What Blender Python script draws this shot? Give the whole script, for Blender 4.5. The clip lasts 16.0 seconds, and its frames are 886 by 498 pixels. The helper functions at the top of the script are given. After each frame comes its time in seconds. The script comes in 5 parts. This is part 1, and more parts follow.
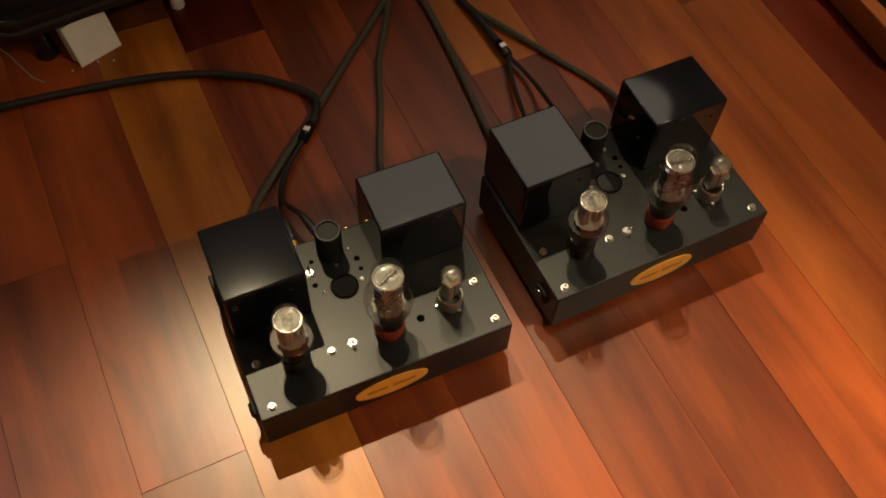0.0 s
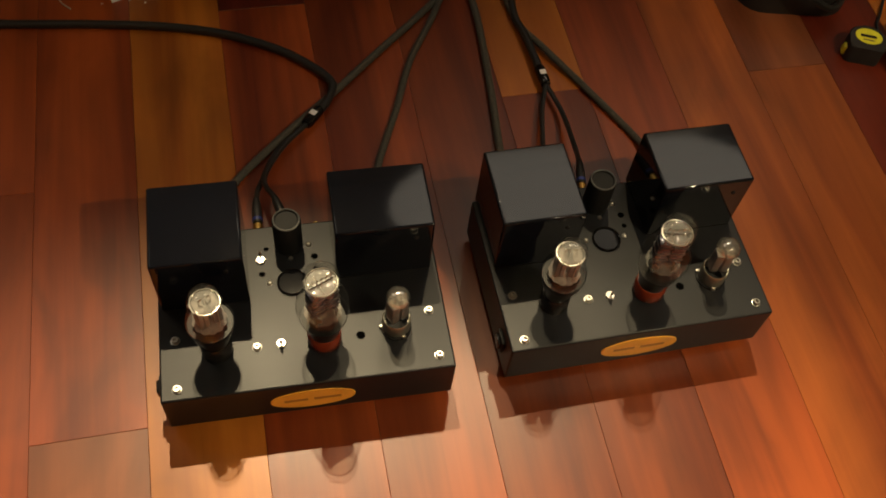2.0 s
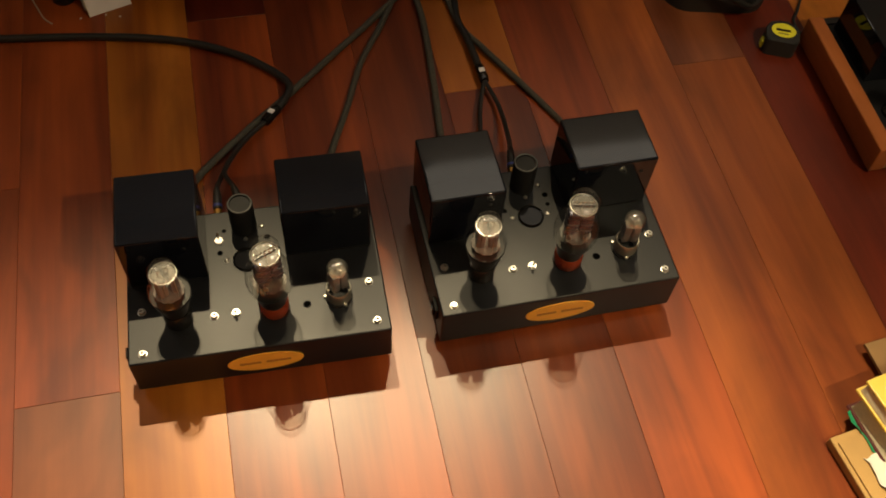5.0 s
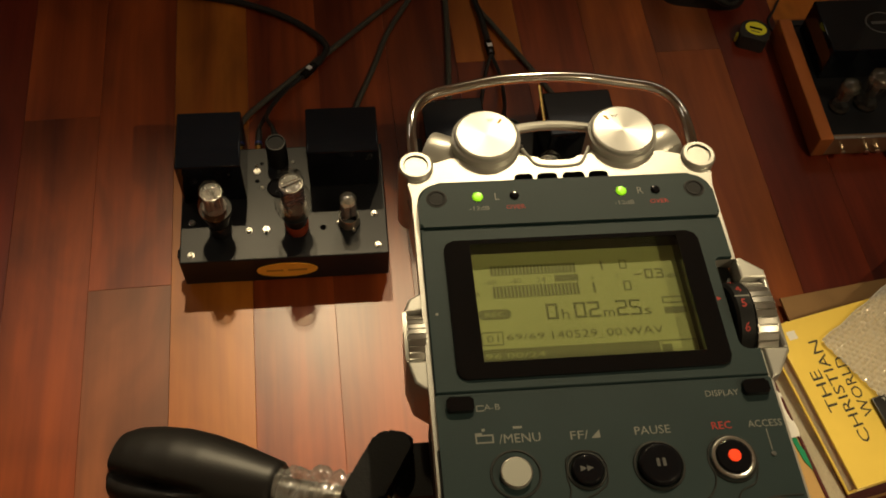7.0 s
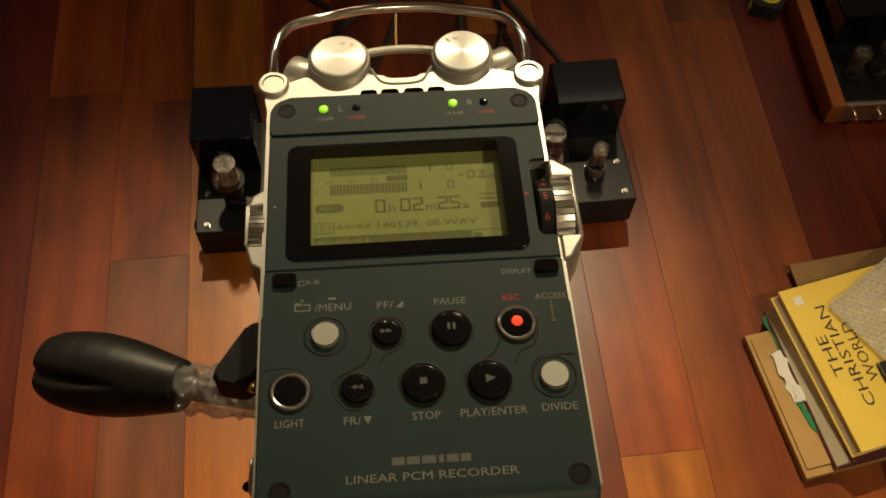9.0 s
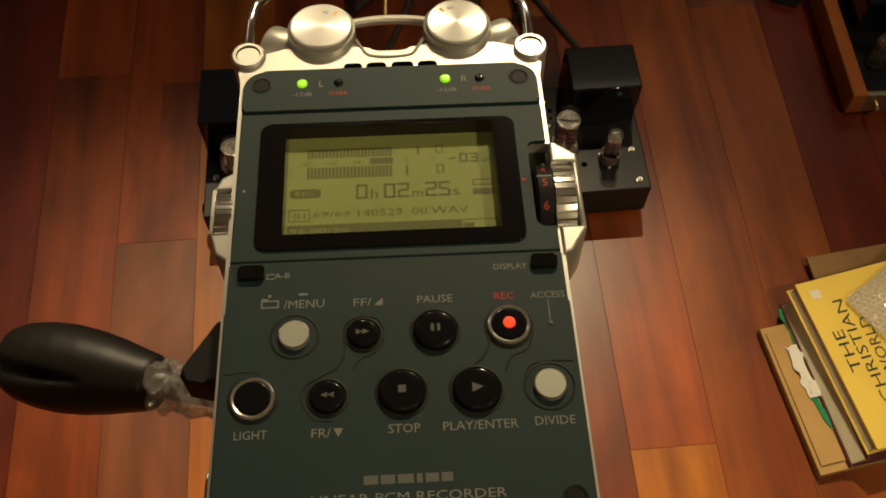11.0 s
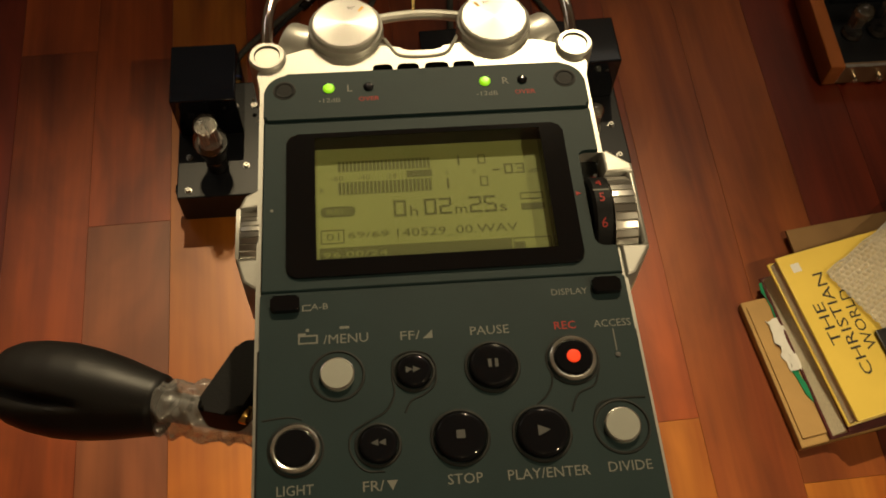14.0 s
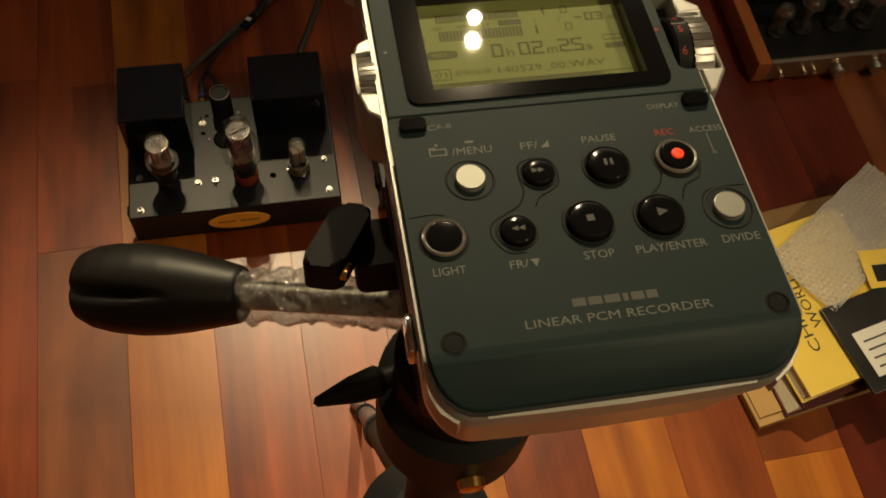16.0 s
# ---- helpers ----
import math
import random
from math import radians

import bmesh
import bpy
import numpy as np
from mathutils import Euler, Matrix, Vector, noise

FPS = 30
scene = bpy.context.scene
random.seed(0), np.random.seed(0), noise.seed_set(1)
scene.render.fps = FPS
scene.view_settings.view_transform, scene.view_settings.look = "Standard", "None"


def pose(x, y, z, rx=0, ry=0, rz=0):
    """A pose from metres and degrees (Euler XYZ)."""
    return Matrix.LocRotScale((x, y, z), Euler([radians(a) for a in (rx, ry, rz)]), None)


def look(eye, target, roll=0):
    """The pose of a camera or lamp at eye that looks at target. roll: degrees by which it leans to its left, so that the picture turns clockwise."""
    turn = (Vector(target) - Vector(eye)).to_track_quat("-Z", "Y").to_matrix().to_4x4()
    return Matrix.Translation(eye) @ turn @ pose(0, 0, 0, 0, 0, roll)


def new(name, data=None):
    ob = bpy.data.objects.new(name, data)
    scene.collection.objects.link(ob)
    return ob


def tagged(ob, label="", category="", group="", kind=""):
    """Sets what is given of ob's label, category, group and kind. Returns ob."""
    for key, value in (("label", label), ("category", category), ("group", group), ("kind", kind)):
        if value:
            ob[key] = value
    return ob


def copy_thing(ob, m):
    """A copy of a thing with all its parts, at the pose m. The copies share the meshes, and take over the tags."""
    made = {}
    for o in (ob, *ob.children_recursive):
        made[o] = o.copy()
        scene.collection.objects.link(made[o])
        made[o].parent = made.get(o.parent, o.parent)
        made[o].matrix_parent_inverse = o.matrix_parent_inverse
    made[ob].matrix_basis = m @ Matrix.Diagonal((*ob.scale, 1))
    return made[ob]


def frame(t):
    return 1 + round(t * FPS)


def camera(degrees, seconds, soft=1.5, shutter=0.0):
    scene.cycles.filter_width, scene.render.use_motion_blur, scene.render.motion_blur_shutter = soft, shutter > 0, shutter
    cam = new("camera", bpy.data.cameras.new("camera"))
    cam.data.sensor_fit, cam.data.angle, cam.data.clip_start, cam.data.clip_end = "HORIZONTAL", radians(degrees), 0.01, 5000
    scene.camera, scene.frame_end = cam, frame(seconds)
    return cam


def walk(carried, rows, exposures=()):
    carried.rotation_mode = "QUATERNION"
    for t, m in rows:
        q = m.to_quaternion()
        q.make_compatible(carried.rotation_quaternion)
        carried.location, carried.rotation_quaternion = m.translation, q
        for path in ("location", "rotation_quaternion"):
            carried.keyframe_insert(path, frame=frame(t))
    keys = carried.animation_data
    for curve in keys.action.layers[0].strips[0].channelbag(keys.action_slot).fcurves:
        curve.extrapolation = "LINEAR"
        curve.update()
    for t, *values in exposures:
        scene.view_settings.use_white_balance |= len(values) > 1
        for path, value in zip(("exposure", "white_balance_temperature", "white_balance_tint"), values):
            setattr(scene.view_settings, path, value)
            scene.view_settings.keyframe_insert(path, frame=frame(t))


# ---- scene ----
cam = camera(49.52, 16.0, soft=1.8)
PATH = [
    (0, (-0.00628, -0.43795, 1.11810), (0.23227, 0.02910, 0.26666), 3.616),
    (0.5, (0.02639, -0.40148, 1.05273), (0.27161, 0.05739, 0.19874), 7.795),
    (1, (0.06926, -0.39996, 1.02674), (0.27771, 0.07665, 0.17270), 9.678),
    (1.5, (0.11685, -0.42827, 1.04308), (0.26288, 0.06889, 0.18779), 6.204),
    (2, (0.15198, -0.43072, 1.04716), (0.30832, 0.07916, 0.20123), 8.372),
    (2.5, (0.17778, -0.42247, 1.00525), (0.33583, 0.08283, 0.15691), 9.730),
    (3, (0.19156, -0.42889, 1.00756), (0.33056, 0.07590, 0.15558), 8.102),
    (3.5, (0.21062, -0.42903, 1.01928), (0.35843, 0.08810, 0.17623), 9.829),
    (3.7, (0.21512, -0.43711, 1.01906), (0.37220, 0.08227, 0.17908), 11.182),
    (5.8, (0.22100, -0.63100, 1.27400), (0.36300, -0.10700, 0.43400), 3.400),
    (6, (0.22900, -0.64780, 1.30500), (0.36700, -0.13000, 0.46100), 7.000),
    (6.5, (0.24381, -0.69334, 1.33865), (0.33672, -0.19704, 0.47548), 6.491),
    (7, (0.26001, -0.73464, 1.37398), (0.35562, -0.24246, 0.50875), 6.471),
    (7.5, (0.28008, -0.74959, 1.38970), (0.39107, -0.25889, 0.52547), 7.166),
    (8, (0.29343, -0.76203, 1.39857), (0.39841, -0.27176, 0.53334), 6.236),
    (8.5, (0.29910, -0.77003, 1.39671), (0.38305, -0.28606, 0.52566), 4.812),
    (8.7, (0.30289, -0.77017, 1.39319), (0.35950, -0.28892, 0.51844), 2.019),
    (10.8, (0.30945, -0.76594, 1.38764), (0.35410, -0.29291, 0.50772), 2.227),
    (11, (0.31218, -0.75850, 1.37154), (0.34987, -0.29102, 0.48834), 1.303),
    (11.5, (0.31257, -0.75070, 1.36813), (0.36057, -0.30067, 0.47641), 2.210),
    (12, (0.30727, -0.75021, 1.36902), (0.35813, -0.29920, 0.47795), 2.786),
    (12.5, (0.30436, -0.74833, 1.36628), (0.35657, -0.29546, 0.47623), 2.525),
    (13, (0.30011, -0.74353, 1.36102), (0.36291, -0.28883, 0.47259), 3.881),
    (13.5, (0.29902, -0.73805, 1.36108), (0.36407, -0.29617, 0.46637), 3.894),
    (14, (0.29774, -0.73990, 1.35979), (0.36558, -0.30084, 0.46390), 4.196),
    (14.5, (0.29273, -0.74449, 1.35933), (0.36982, -0.30409, 0.46484), 5.275),
    (15, (0.28228, -0.75115, 1.35936), (0.37741, -0.31323, 0.46539), 6.419),
    (15.5, (0.26197, -0.76155, 1.35661), (0.37187, -0.30862, 0.47186), 6.235),
    (16, (0.25555, -0.78138, 1.35417), (0.39627, -0.32066, 0.47785), 8.271),
]

EXPOSURES = [(0.0, 0.0), (1.5, 0.04), (3.5, 0.12), (6.0, -0.22), (6.5, -0.72), (7.0, -0.84), (8.0, -1.02), (11.0, -0.93), (13.5, -0.93), (15.0, -0.97), (16.0, -1.0)]
walk(cam, [(t, look(eye, target, roll)) for t, eye, target, roll in PATH], EXPOSURES)

# ---- light: small ceiling downlights in an otherwise dim room ----
world = bpy.data.worlds.new("room_dark")
world.use_nodes = True
world.node_tree.nodes["Background"].inputs[0].default_value = (0.9, 0.7, 0.5, 1)
world.node_tree.nodes["Background"].inputs[1].default_value = 0.0
scene.world = world
CEILING = 3.2
WARM = (1.0, 0.79, 0.46)
SOFTWHITE = (1.0, 0.87, 0.68)


def downlight(name, eye, target, watts, size, degrees, blend):
    lamp = bpy.data.lights.new(name, "SPOT")
    lamp.energy, lamp.color, lamp.shadow_soft_size = watts, WARM, size
    lamp.spot_size, lamp.spot_blend = radians(degrees), blend
    ob = new(name, lamp)
    ob.matrix_world = look(eye, target)
    return ob


def bulb(name, x, y, z, watts, size):
    lamp = bpy.data.lights.new(name, "POINT")
    lamp.energy, lamp.color, lamp.shadow_soft_size = watts, WARM, size
    ob = new(name, lamp)
    ob.location = (x, y, z)
    return ob


downlight("ceiling_downlight", (0.15, 1.68, 3.15), (-0.11, -0.76, 0), 940, 0.022, 30, 1.0)
downlight("ceiling_downlight", (0.90, 1.74, 3.15), (0.57, -0.86, 0), 960, 0.022, 27.5, 1.0)
downlight("ceiling_downlight", (0.87, 1.62, 3.15), (0.36, -0.70, 1.0), 260, 0.022, 26, 1.0)
# Added spot, unseen, that brightens the recorder's lower end and right side.
downlight("ceiling_downlight", (1.90, -1.75, 3.15), (0.32, -0.70, 1.0), 190, 0.05, 34, 1.0)
downlight("ceiling_downlight", (1.75, -1.30, 3.15), (1.02, -0.10, 0), 230, 0.03, 31, 1.0)
# Unseen broad lamp, added for the sheen across the left floor.
broad_lamp = bpy.data.lights.new("shaded_ceiling_lamp", "AREA")
broad_lamp.shape, broad_lamp.size, broad_lamp.energy, broad_lamp.color = "DISK", 0.8, 3.8, SOFTWHITE
new("shaded_ceiling_lamp", broad_lamp).location = (-1.15, 1.40, 2.95)
# Broad lamp out of view, sized for the sheen on the cover tops.
broad_lamp = bpy.data.lights.new("shaded_ceiling_lamp", "AREA")
broad_lamp.shape, broad_lamp.size, broad_lamp.size_y, broad_lamp.energy, broad_lamp.color = "ELLIPSE", 1.9, 0.75, 7, SOFTWHITE
new("shaded_ceiling_lamp", broad_lamp).location = (1.58, 2.07, 3.05)
# Added fill lights out of view, to lift the shaded fronts and recorder.
bulb("room_bulb", 0.35, -1.95, 2.9, 8, 0.08)
bulb("room_bulb", 2.3, -1.7, 2.9, 5, 0.08)


# ---- materials ----
def shader(name, color, rough=0.5, metal=0.0, coat=0.0, coat_rough=0.05, spec=0.5, bump=0.0, scale=200.0,
           vary=0.0, vary_scale=8.0, stretch=(1, 1, 1), rough_vary=0.0, emit=None, emit_strength=0.0, alpha=1.0):
    m = bpy.data.materials.new(name)
    m.use_nodes = True
    nt = m.node_tree
    b = nt.nodes["Principled BSDF"]
    b.inputs["Base Color"].default_value = (*color, 1)
    b.inputs["Roughness"].default_value = rough
    b.inputs["Metallic"].default_value = metal
    b.inputs["Coat Weight"].default_value = coat
    b.inputs["Coat Roughness"].default_value = coat_rough
    b.inputs["Specular IOR Level"].default_value = spec
    b.inputs["Alpha"].default_value = alpha
    if emit:
        b.inputs["Emission Color"].default_value = (*emit, 1)
        b.inputs["Emission Strength"].default_value = emit_strength
    co = nt.nodes.new("ShaderNodeTexCoord")
    mp = nt.nodes.new("ShaderNodeMapping")
    mp.inputs["Scale"].default_value = stretch
    nt.links.new(co.outputs["Object"], mp.inputs[0])
    if vary:
        n = nt.nodes.new("ShaderNodeTexNoise")
        n.inputs["Scale"].default_value, n.inputs["Detail"].default_value = vary_scale, 6
        nt.links.new(mp.outputs[0], n.inputs["Vector"])
        r = nt.nodes.new("ShaderNodeMapRange")
        r.inputs["From Min"].default_value, r.inputs["From Max"].default_value = 0.3, 0.7
        r.inputs["To Min"].default_value, r.inputs["To Max"].default_value = 1 - vary, 1 + vary
        nt.links.new(n.outputs[0], r.inputs[0])
        v = nt.nodes.new("ShaderNodeVectorMath")
        v.operation = "SCALE"
        v.inputs[0].default_value = color
        nt.links.new(r.outputs[0], v.inputs["Scale"])
        nt.links.new(v.outputs[0], b.inputs["Base Color"])
        if rough_vary:
            q = nt.nodes.new("ShaderNodeMapRange")
            q.inputs["From Min"].default_value, q.inputs["From Max"].default_value = 0.3, 0.7
            q.inputs["To Min"].default_value, q.inputs["To Max"].default_value = rough - rough_vary, rough + rough_vary
            nt.links.new(n.outputs[0], q.inputs[0])
            nt.links.new(q.outputs[0], b.inputs["Roughness"])
    if bump:
        n = nt.nodes.new("ShaderNodeTexNoise")
        n.inputs["Scale"].default_value, n.inputs["Detail"].default_value = scale, 3
        nt.links.new(mp.outputs[0], n.inputs["Vector"])
        bp = nt.nodes.new("ShaderNodeBump")
        bp.inputs["Strength"].default_value, bp.inputs["Distance"].default_value = bump, 0.001
        nt.links.new(n.outputs[0], bp.inputs["Height"])
        nt.links.new(bp.outputs[0], b.inputs["Normal"])
    return m


def wood(name, dark, light, rough=0.48, along=(0, 1), coat=0.78, random_spread=0.35):
    """Lacquered hardwood with long grain; each plank differs by its own random number."""
    m = bpy.data.materials.new(name)
    m.use_nodes = True
    nt, L = m.node_tree, m.node_tree.links
    b = nt.nodes["Principled BSDF"]
    co, inf = nt.nodes.new("ShaderNodeTexCoord"), nt.nodes.new("ShaderNodeObjectInfo")
    off = nt.nodes.new("ShaderNodeVectorMath")
    off.operation = "MULTIPLY_ADD"
    off.inputs[1].default_value = (1, 1, 1)
    sc = nt.nodes.new("ShaderNodeVectorMath")
    sc.operation = "SCALE"
    sc.inputs[0].default_value = (31.0, 17.0, 9.0)
    L.new(inf.outputs["Random"], sc.inputs["Scale"])
    L.new(co.outputs["Object"], off.inputs[0])
    L.new(sc.outputs[0], off.inputs[2])

    def noise_at(scale, stretch, detail, distortion=0.0):
        mp = nt.nodes.new("ShaderNodeMapping")
        mp.inputs["Scale"].default_value = stretch
        L.new(off.outputs[0], mp.inputs[0])
        n = nt.nodes.new("ShaderNodeTexNoise")
        n.inputs["Scale"].default_value, n.inputs["Detail"].default_value = scale, detail
        n.inputs["Distortion"].default_value = distortion
        L.new(mp.outputs[0], n.inputs["Vector"])
        return n

    ax, ay = (1.0, 0.07) if along[1] else (0.07, 1.0)
    broad, fine, pores = noise_at(14, (ax, ay, 1), 4, 0.6), noise_at(120, (ax, ay * 0.5, 1), 5), noise_at(700, (ax, ay * 0.3, 1), 2)
    mix = nt.nodes.new("ShaderNodeMath")
    mix.operation = "MULTIPLY_ADD"
    mix.inputs[1].default_value = 0.15
    L.new(fine.outputs[0], mix.inputs[0])
    half = nt.nodes.new("ShaderNodeMath")
    half.operation = "MULTIPLY"
    half.inputs[1].default_value = 0.85
    L.new(broad.outputs[0], half.inputs[0])
    L.new(half.outputs[0], mix.inputs[2])
    ramp = nt.nodes.new("ShaderNodeValToRGB")
    ramp.color_ramp.elements[0].position, ramp.color_ramp.elements[0].color = 0.33, (*dark, 1)
    ramp.color_ramp.elements[1].position, ramp.color_ramp.elements[1].color = 0.68, (*light, 1)
    L.new(mix.outputs[0], ramp.inputs[0])
    value = nt.nodes.new("ShaderNodeMapRange")
    value.inputs["To Min"].default_value, value.inputs["To Max"].default_value = 1 - random_spread, 1 + random_spread
    L.new(inf.outputs["Random"], value.inputs[0])
    tint = nt.nodes.new("ShaderNodeVectorMath")
    tint.operation = "SCALE"
    L.new(ramp.outputs[0], tint.inputs[0])
    cloud = noise_at(9, (ax, 0.35 if along[1] else 1, 1), 3, 1.2)
    mottle = nt.nodes.new("ShaderNodeMapRange")
    mottle.inputs["From Min"].default_value, mottle.inputs["From Max"].default_value = 0.3, 0.7
    mottle.inputs["To Min"].default_value, mottle.inputs["To Max"].default_value = 0.72, 1.24
    L.new(cloud.outputs[0], mottle.inputs[0])
    both = nt.nodes.new("ShaderNodeMath")
    both.operation = "MULTIPLY"
    L.new(value.outputs[0], both.inputs[0])
    L.new(mottle.outputs[0], both.inputs[1])
    L.new(both.outputs[0], tint.inputs["Scale"])
    L.new(tint.outputs[0], b.inputs["Base Color"])
    b.inputs["Roughness"].default_value = rough
    rv = nt.nodes.new("ShaderNodeMapRange")
    rv.inputs["To Min"].default_value, rv.inputs["To Max"].default_value = rough - 0.07, rough + 0.1
    L.new(broad.outputs[0], rv.inputs[0])
    L.new(rv.outputs[0], b.inputs["Roughness"])
    b.inputs["Coat Weight"].default_value, b.inputs["Coat Roughness"].default_value = coat, 0.30
    b.inputs["Specular IOR Level"].default_value = 0.06
    bp = nt.nodes.new("ShaderNodeBump")
    bp.inputs["Strength"].default_value, bp.inputs["Distance"].default_value = 0.12, 0.0006
    L.new(pores.outputs[0], bp.inputs["Height"])
    L.new(bp.outputs[0], b.inputs["Normal"])
    return m


def thin_glass(name, tint=(0.96, 0.96, 0.95), rough=0.02, ior=1.5, fog=0.0):
    """A thin clear wall: passes light straight and mirrors at its edges."""
    m = bpy.data.materials.new(name)
    m.use_nodes = True
    nt, L = m.node_tree, m.node_tree.links
    out = nt.nodes["Material Output"]
    nt.nodes.remove(nt.nodes["Principled BSDF"])
    t, g, f, mx = (nt.nodes.new(k) for k in ("ShaderNodeBsdfTransparent", "ShaderNodeBsdfGlossy", "ShaderNodeMath", "ShaderNodeMixShader"))
    lw, pw = nt.nodes.new("ShaderNodeLayerWeight"), nt.nodes.new("ShaderNodeMath")
    lw.inputs[0].default_value = 0.5
    pw.operation, pw.inputs[1].default_value = "POWER", 5.0
    f.operation, f.inputs[1].default_value, f.inputs[2].default_value = "MULTIPLY_ADD", 0.55, ((ior - 1) / (ior + 1)) ** 2 * 1.6
    L.new(lw.outputs["Facing"], pw.inputs[0])
    L.new(pw.outputs[0], f.inputs[0])
    t.inputs[0].default_value = (*tint, 1)
    g.inputs["Roughness"].default_value = rough
    L.new(f.outputs[0], mx.inputs[0])
    L.new(t.outputs[0], mx.inputs[1])
    L.new(g.outputs[0], mx.inputs[2])
    last = mx
    if fog:
        d, m2 = nt.nodes.new("ShaderNodeBsdfDiffuse"), nt.nodes.new("ShaderNodeMixShader")
        d.inputs[0].default_value = (0.8, 0.8, 0.78, 1)
        m2.inputs[0].default_value = fog
        L.new(mx.outputs[0], m2.inputs[1])
        L.new(d.outputs[0], m2.inputs[2])
        last = m2
    L.new(last.outputs[0], out.inputs[0])
    return m


RED = wood("wood_red_lacquer", (0.096, 0.0135, 0.0040), (0.31, 0.064, 0.0130))
ORANGE = wood("wood_orange_lacquer", (0.26, 0.066, 0.008), (0.50, 0.172, 0.022), random_spread=0.15)
AMBER = wood("wood_amber_lacquer", (0.15, 0.029, 0.006), (0.34, 0.089, 0.017), random_spread=0.12)
BROWN = wood("wood_brown_lacquer", (0.13, 0.034, 0.014), (0.25, 0.078, 0.030), random_spread=0.15)
DARKRED = wood("wood_dark_red_lacquer", (0.060, 0.0062, 0.003), (0.17, 0.023, 0.007), random_spread=0.2)
CHERRY = wood("wood_cherry_cabinet", (0.26, 0.075, 0.022), (0.42, 0.14, 0.045), rough=0.35, coat=0.2, random_spread=0.02)
GAP = shader("joint_dust", (0.11, 0.034, 0.014), 0.9)
ENAMEL = shader("black_enamel", (0.007, 0.008, 0.011), 0.42, coat=0.0, spec=0.3, bump=0.03, scale=900, vary=0.25, vary_scale=6, rough_vary=0.04)
BOXBLACK = shader("black_satin_enamel", (0.005, 0.006, 0.010), 0.055, spec=0.33, bump=0.012, scale=60, vary=0.25, vary_scale=7)
PLASTIC = shader("black_plastic", (0.010, 0.010, 0.011), 0.55, spec=0.2, bump=0.08, scale=1500, vary=0.2, vary_scale=30)
RUBBER = shader("black_rubber", (0.016, 0.016, 0.017), 0.6, bump=0.15, scale=1800, vary=0.2, vary_scale=40)
GLOSSBLACK = shader("gloss_black_plastic", (0.006, 0.006, 0.007), 0.06, spec=0.5)
STEEL = shader("nickel_steel", (0.48, 0.47, 0.44), 0.32, 1.0, bump=0.05, scale=700, vary=0.1, vary_scale=60)
CHROME = shader("chrome", (0.82, 0.81, 0.78), 0.06, 1.0)
GOLD = shader("gold_plate", (0.85, 0.58, 0.18), 0.2, 1.0)
BADGE = shader("gold_orange_badge", (0.86, 0.44, 0.055), 0.4, 0.0, bump=0.05, scale=500, vary=0.08, vary_scale=40)
BADGEINK = shader("badge_lettering", (0.42, 0.19, 0.035), 0.5)
GLASS = thin_glass("bulb_glass", rough=0.03, ior=1.55)
SMOKED = thin_glass("smoked_bulb_glass", (0.62, 0.60, 0.57))
PLATE = shader("tube_plate_grey", (0.30, 0.30, 0.31), 0.5, 0.7, vary=0.2, vary_scale=60)
PALEPLATE = shader("tube_plate_pale", (0.21, 0.20, 0.215), 0.5, 0.3, vary=0.15, vary_scale=70)
DEPOSIT = shader("dark_getter_deposit", (0.012, 0.011, 0.011), 0.36, spec=0.15, vary=0.2, vary_scale=50)
DARKPLATE = shader("tube_plate_dark", (0.07, 0.07, 0.075), 0.35, 0.15, vary=0.2, vary_scale=60)
MICA = thin_glass("mica", (0.88, 0.86, 0.82), 0.42, 1.24, fog=0.06)
PALEMICA = shader("pale_mica_disc", (0.20, 0.18, 0.17), 0.5, spec=0.1, vary=0.18, vary_scale=220, bump=0.3, scale=500)
# Grey plate; the blue tint stands for bluish reflections on it.
BLUEPLATE = shader("blued_steel_plate", (0.11, 0.115, 0.17), 0.24, 0.75, vary=0.25, vary_scale=70)
BAKELITE = shader("red_brown_bakelite", (0.22, 0.035, 0.012), 0.25, vary=0.15, vary_scale=50)
HOLEBLACK = shader("open_hole_black", (0.002, 0.002, 0.002), 0.9, spec=0.0)
BLACKBASE = shader("black_bakelite", (0.012, 0.011, 0.011), 0.22)
BRAID = shader("grey_braid", (0.055, 0.053, 0.045), 0.65, bump=0.6, scale=1400, vary=0.35, vary_scale=300)
JACKET = shader("black_cable_jacket", (0.012, 0.012, 0.013), 0.45, bump=0.2, scale=1200, vary=0.2, vary_scale=100)
BLUETONE = shader("blue_plug_band", (0.03, 0.05, 0.25), 0.35)
WHITE = shader("white_card", (0.82, 0.82, 0.90), 0.6, bump=0.05, scale=300, vary=0.05, vary_scale=20)
PAPER = shader("white_paper", (0.72, 0.71, 0.68), 0.7, bump=0.05, scale=200, vary=0.05, vary_scale=8)
GREYCARD = shader("grey_card", (0.45, 0.45, 0.48), 0.7, bump=0.05, scale=300, vary=0.08, vary_scale=20)
PAGES_EDGE = shader("cream_card_edge", (0.70, 0.64, 0.48), 0.8, bump=0.2, scale=900)
WALLPAINT = shader("cream_wall_paint", (0.62, 0.55, 0.45), 0.8, bump=0.1, scale=150, vary=0.04, vary_scale=3)
CEILPAINT = shader("white_ceiling_paint", (0.72, 0.70, 0.66), 0.9, bump=0.08, scale=150, vary=0.03, vary_scale=3)


# ---- mesh helpers ----
def mm(*v):
    return tuple(a * 0.001 for a in v)


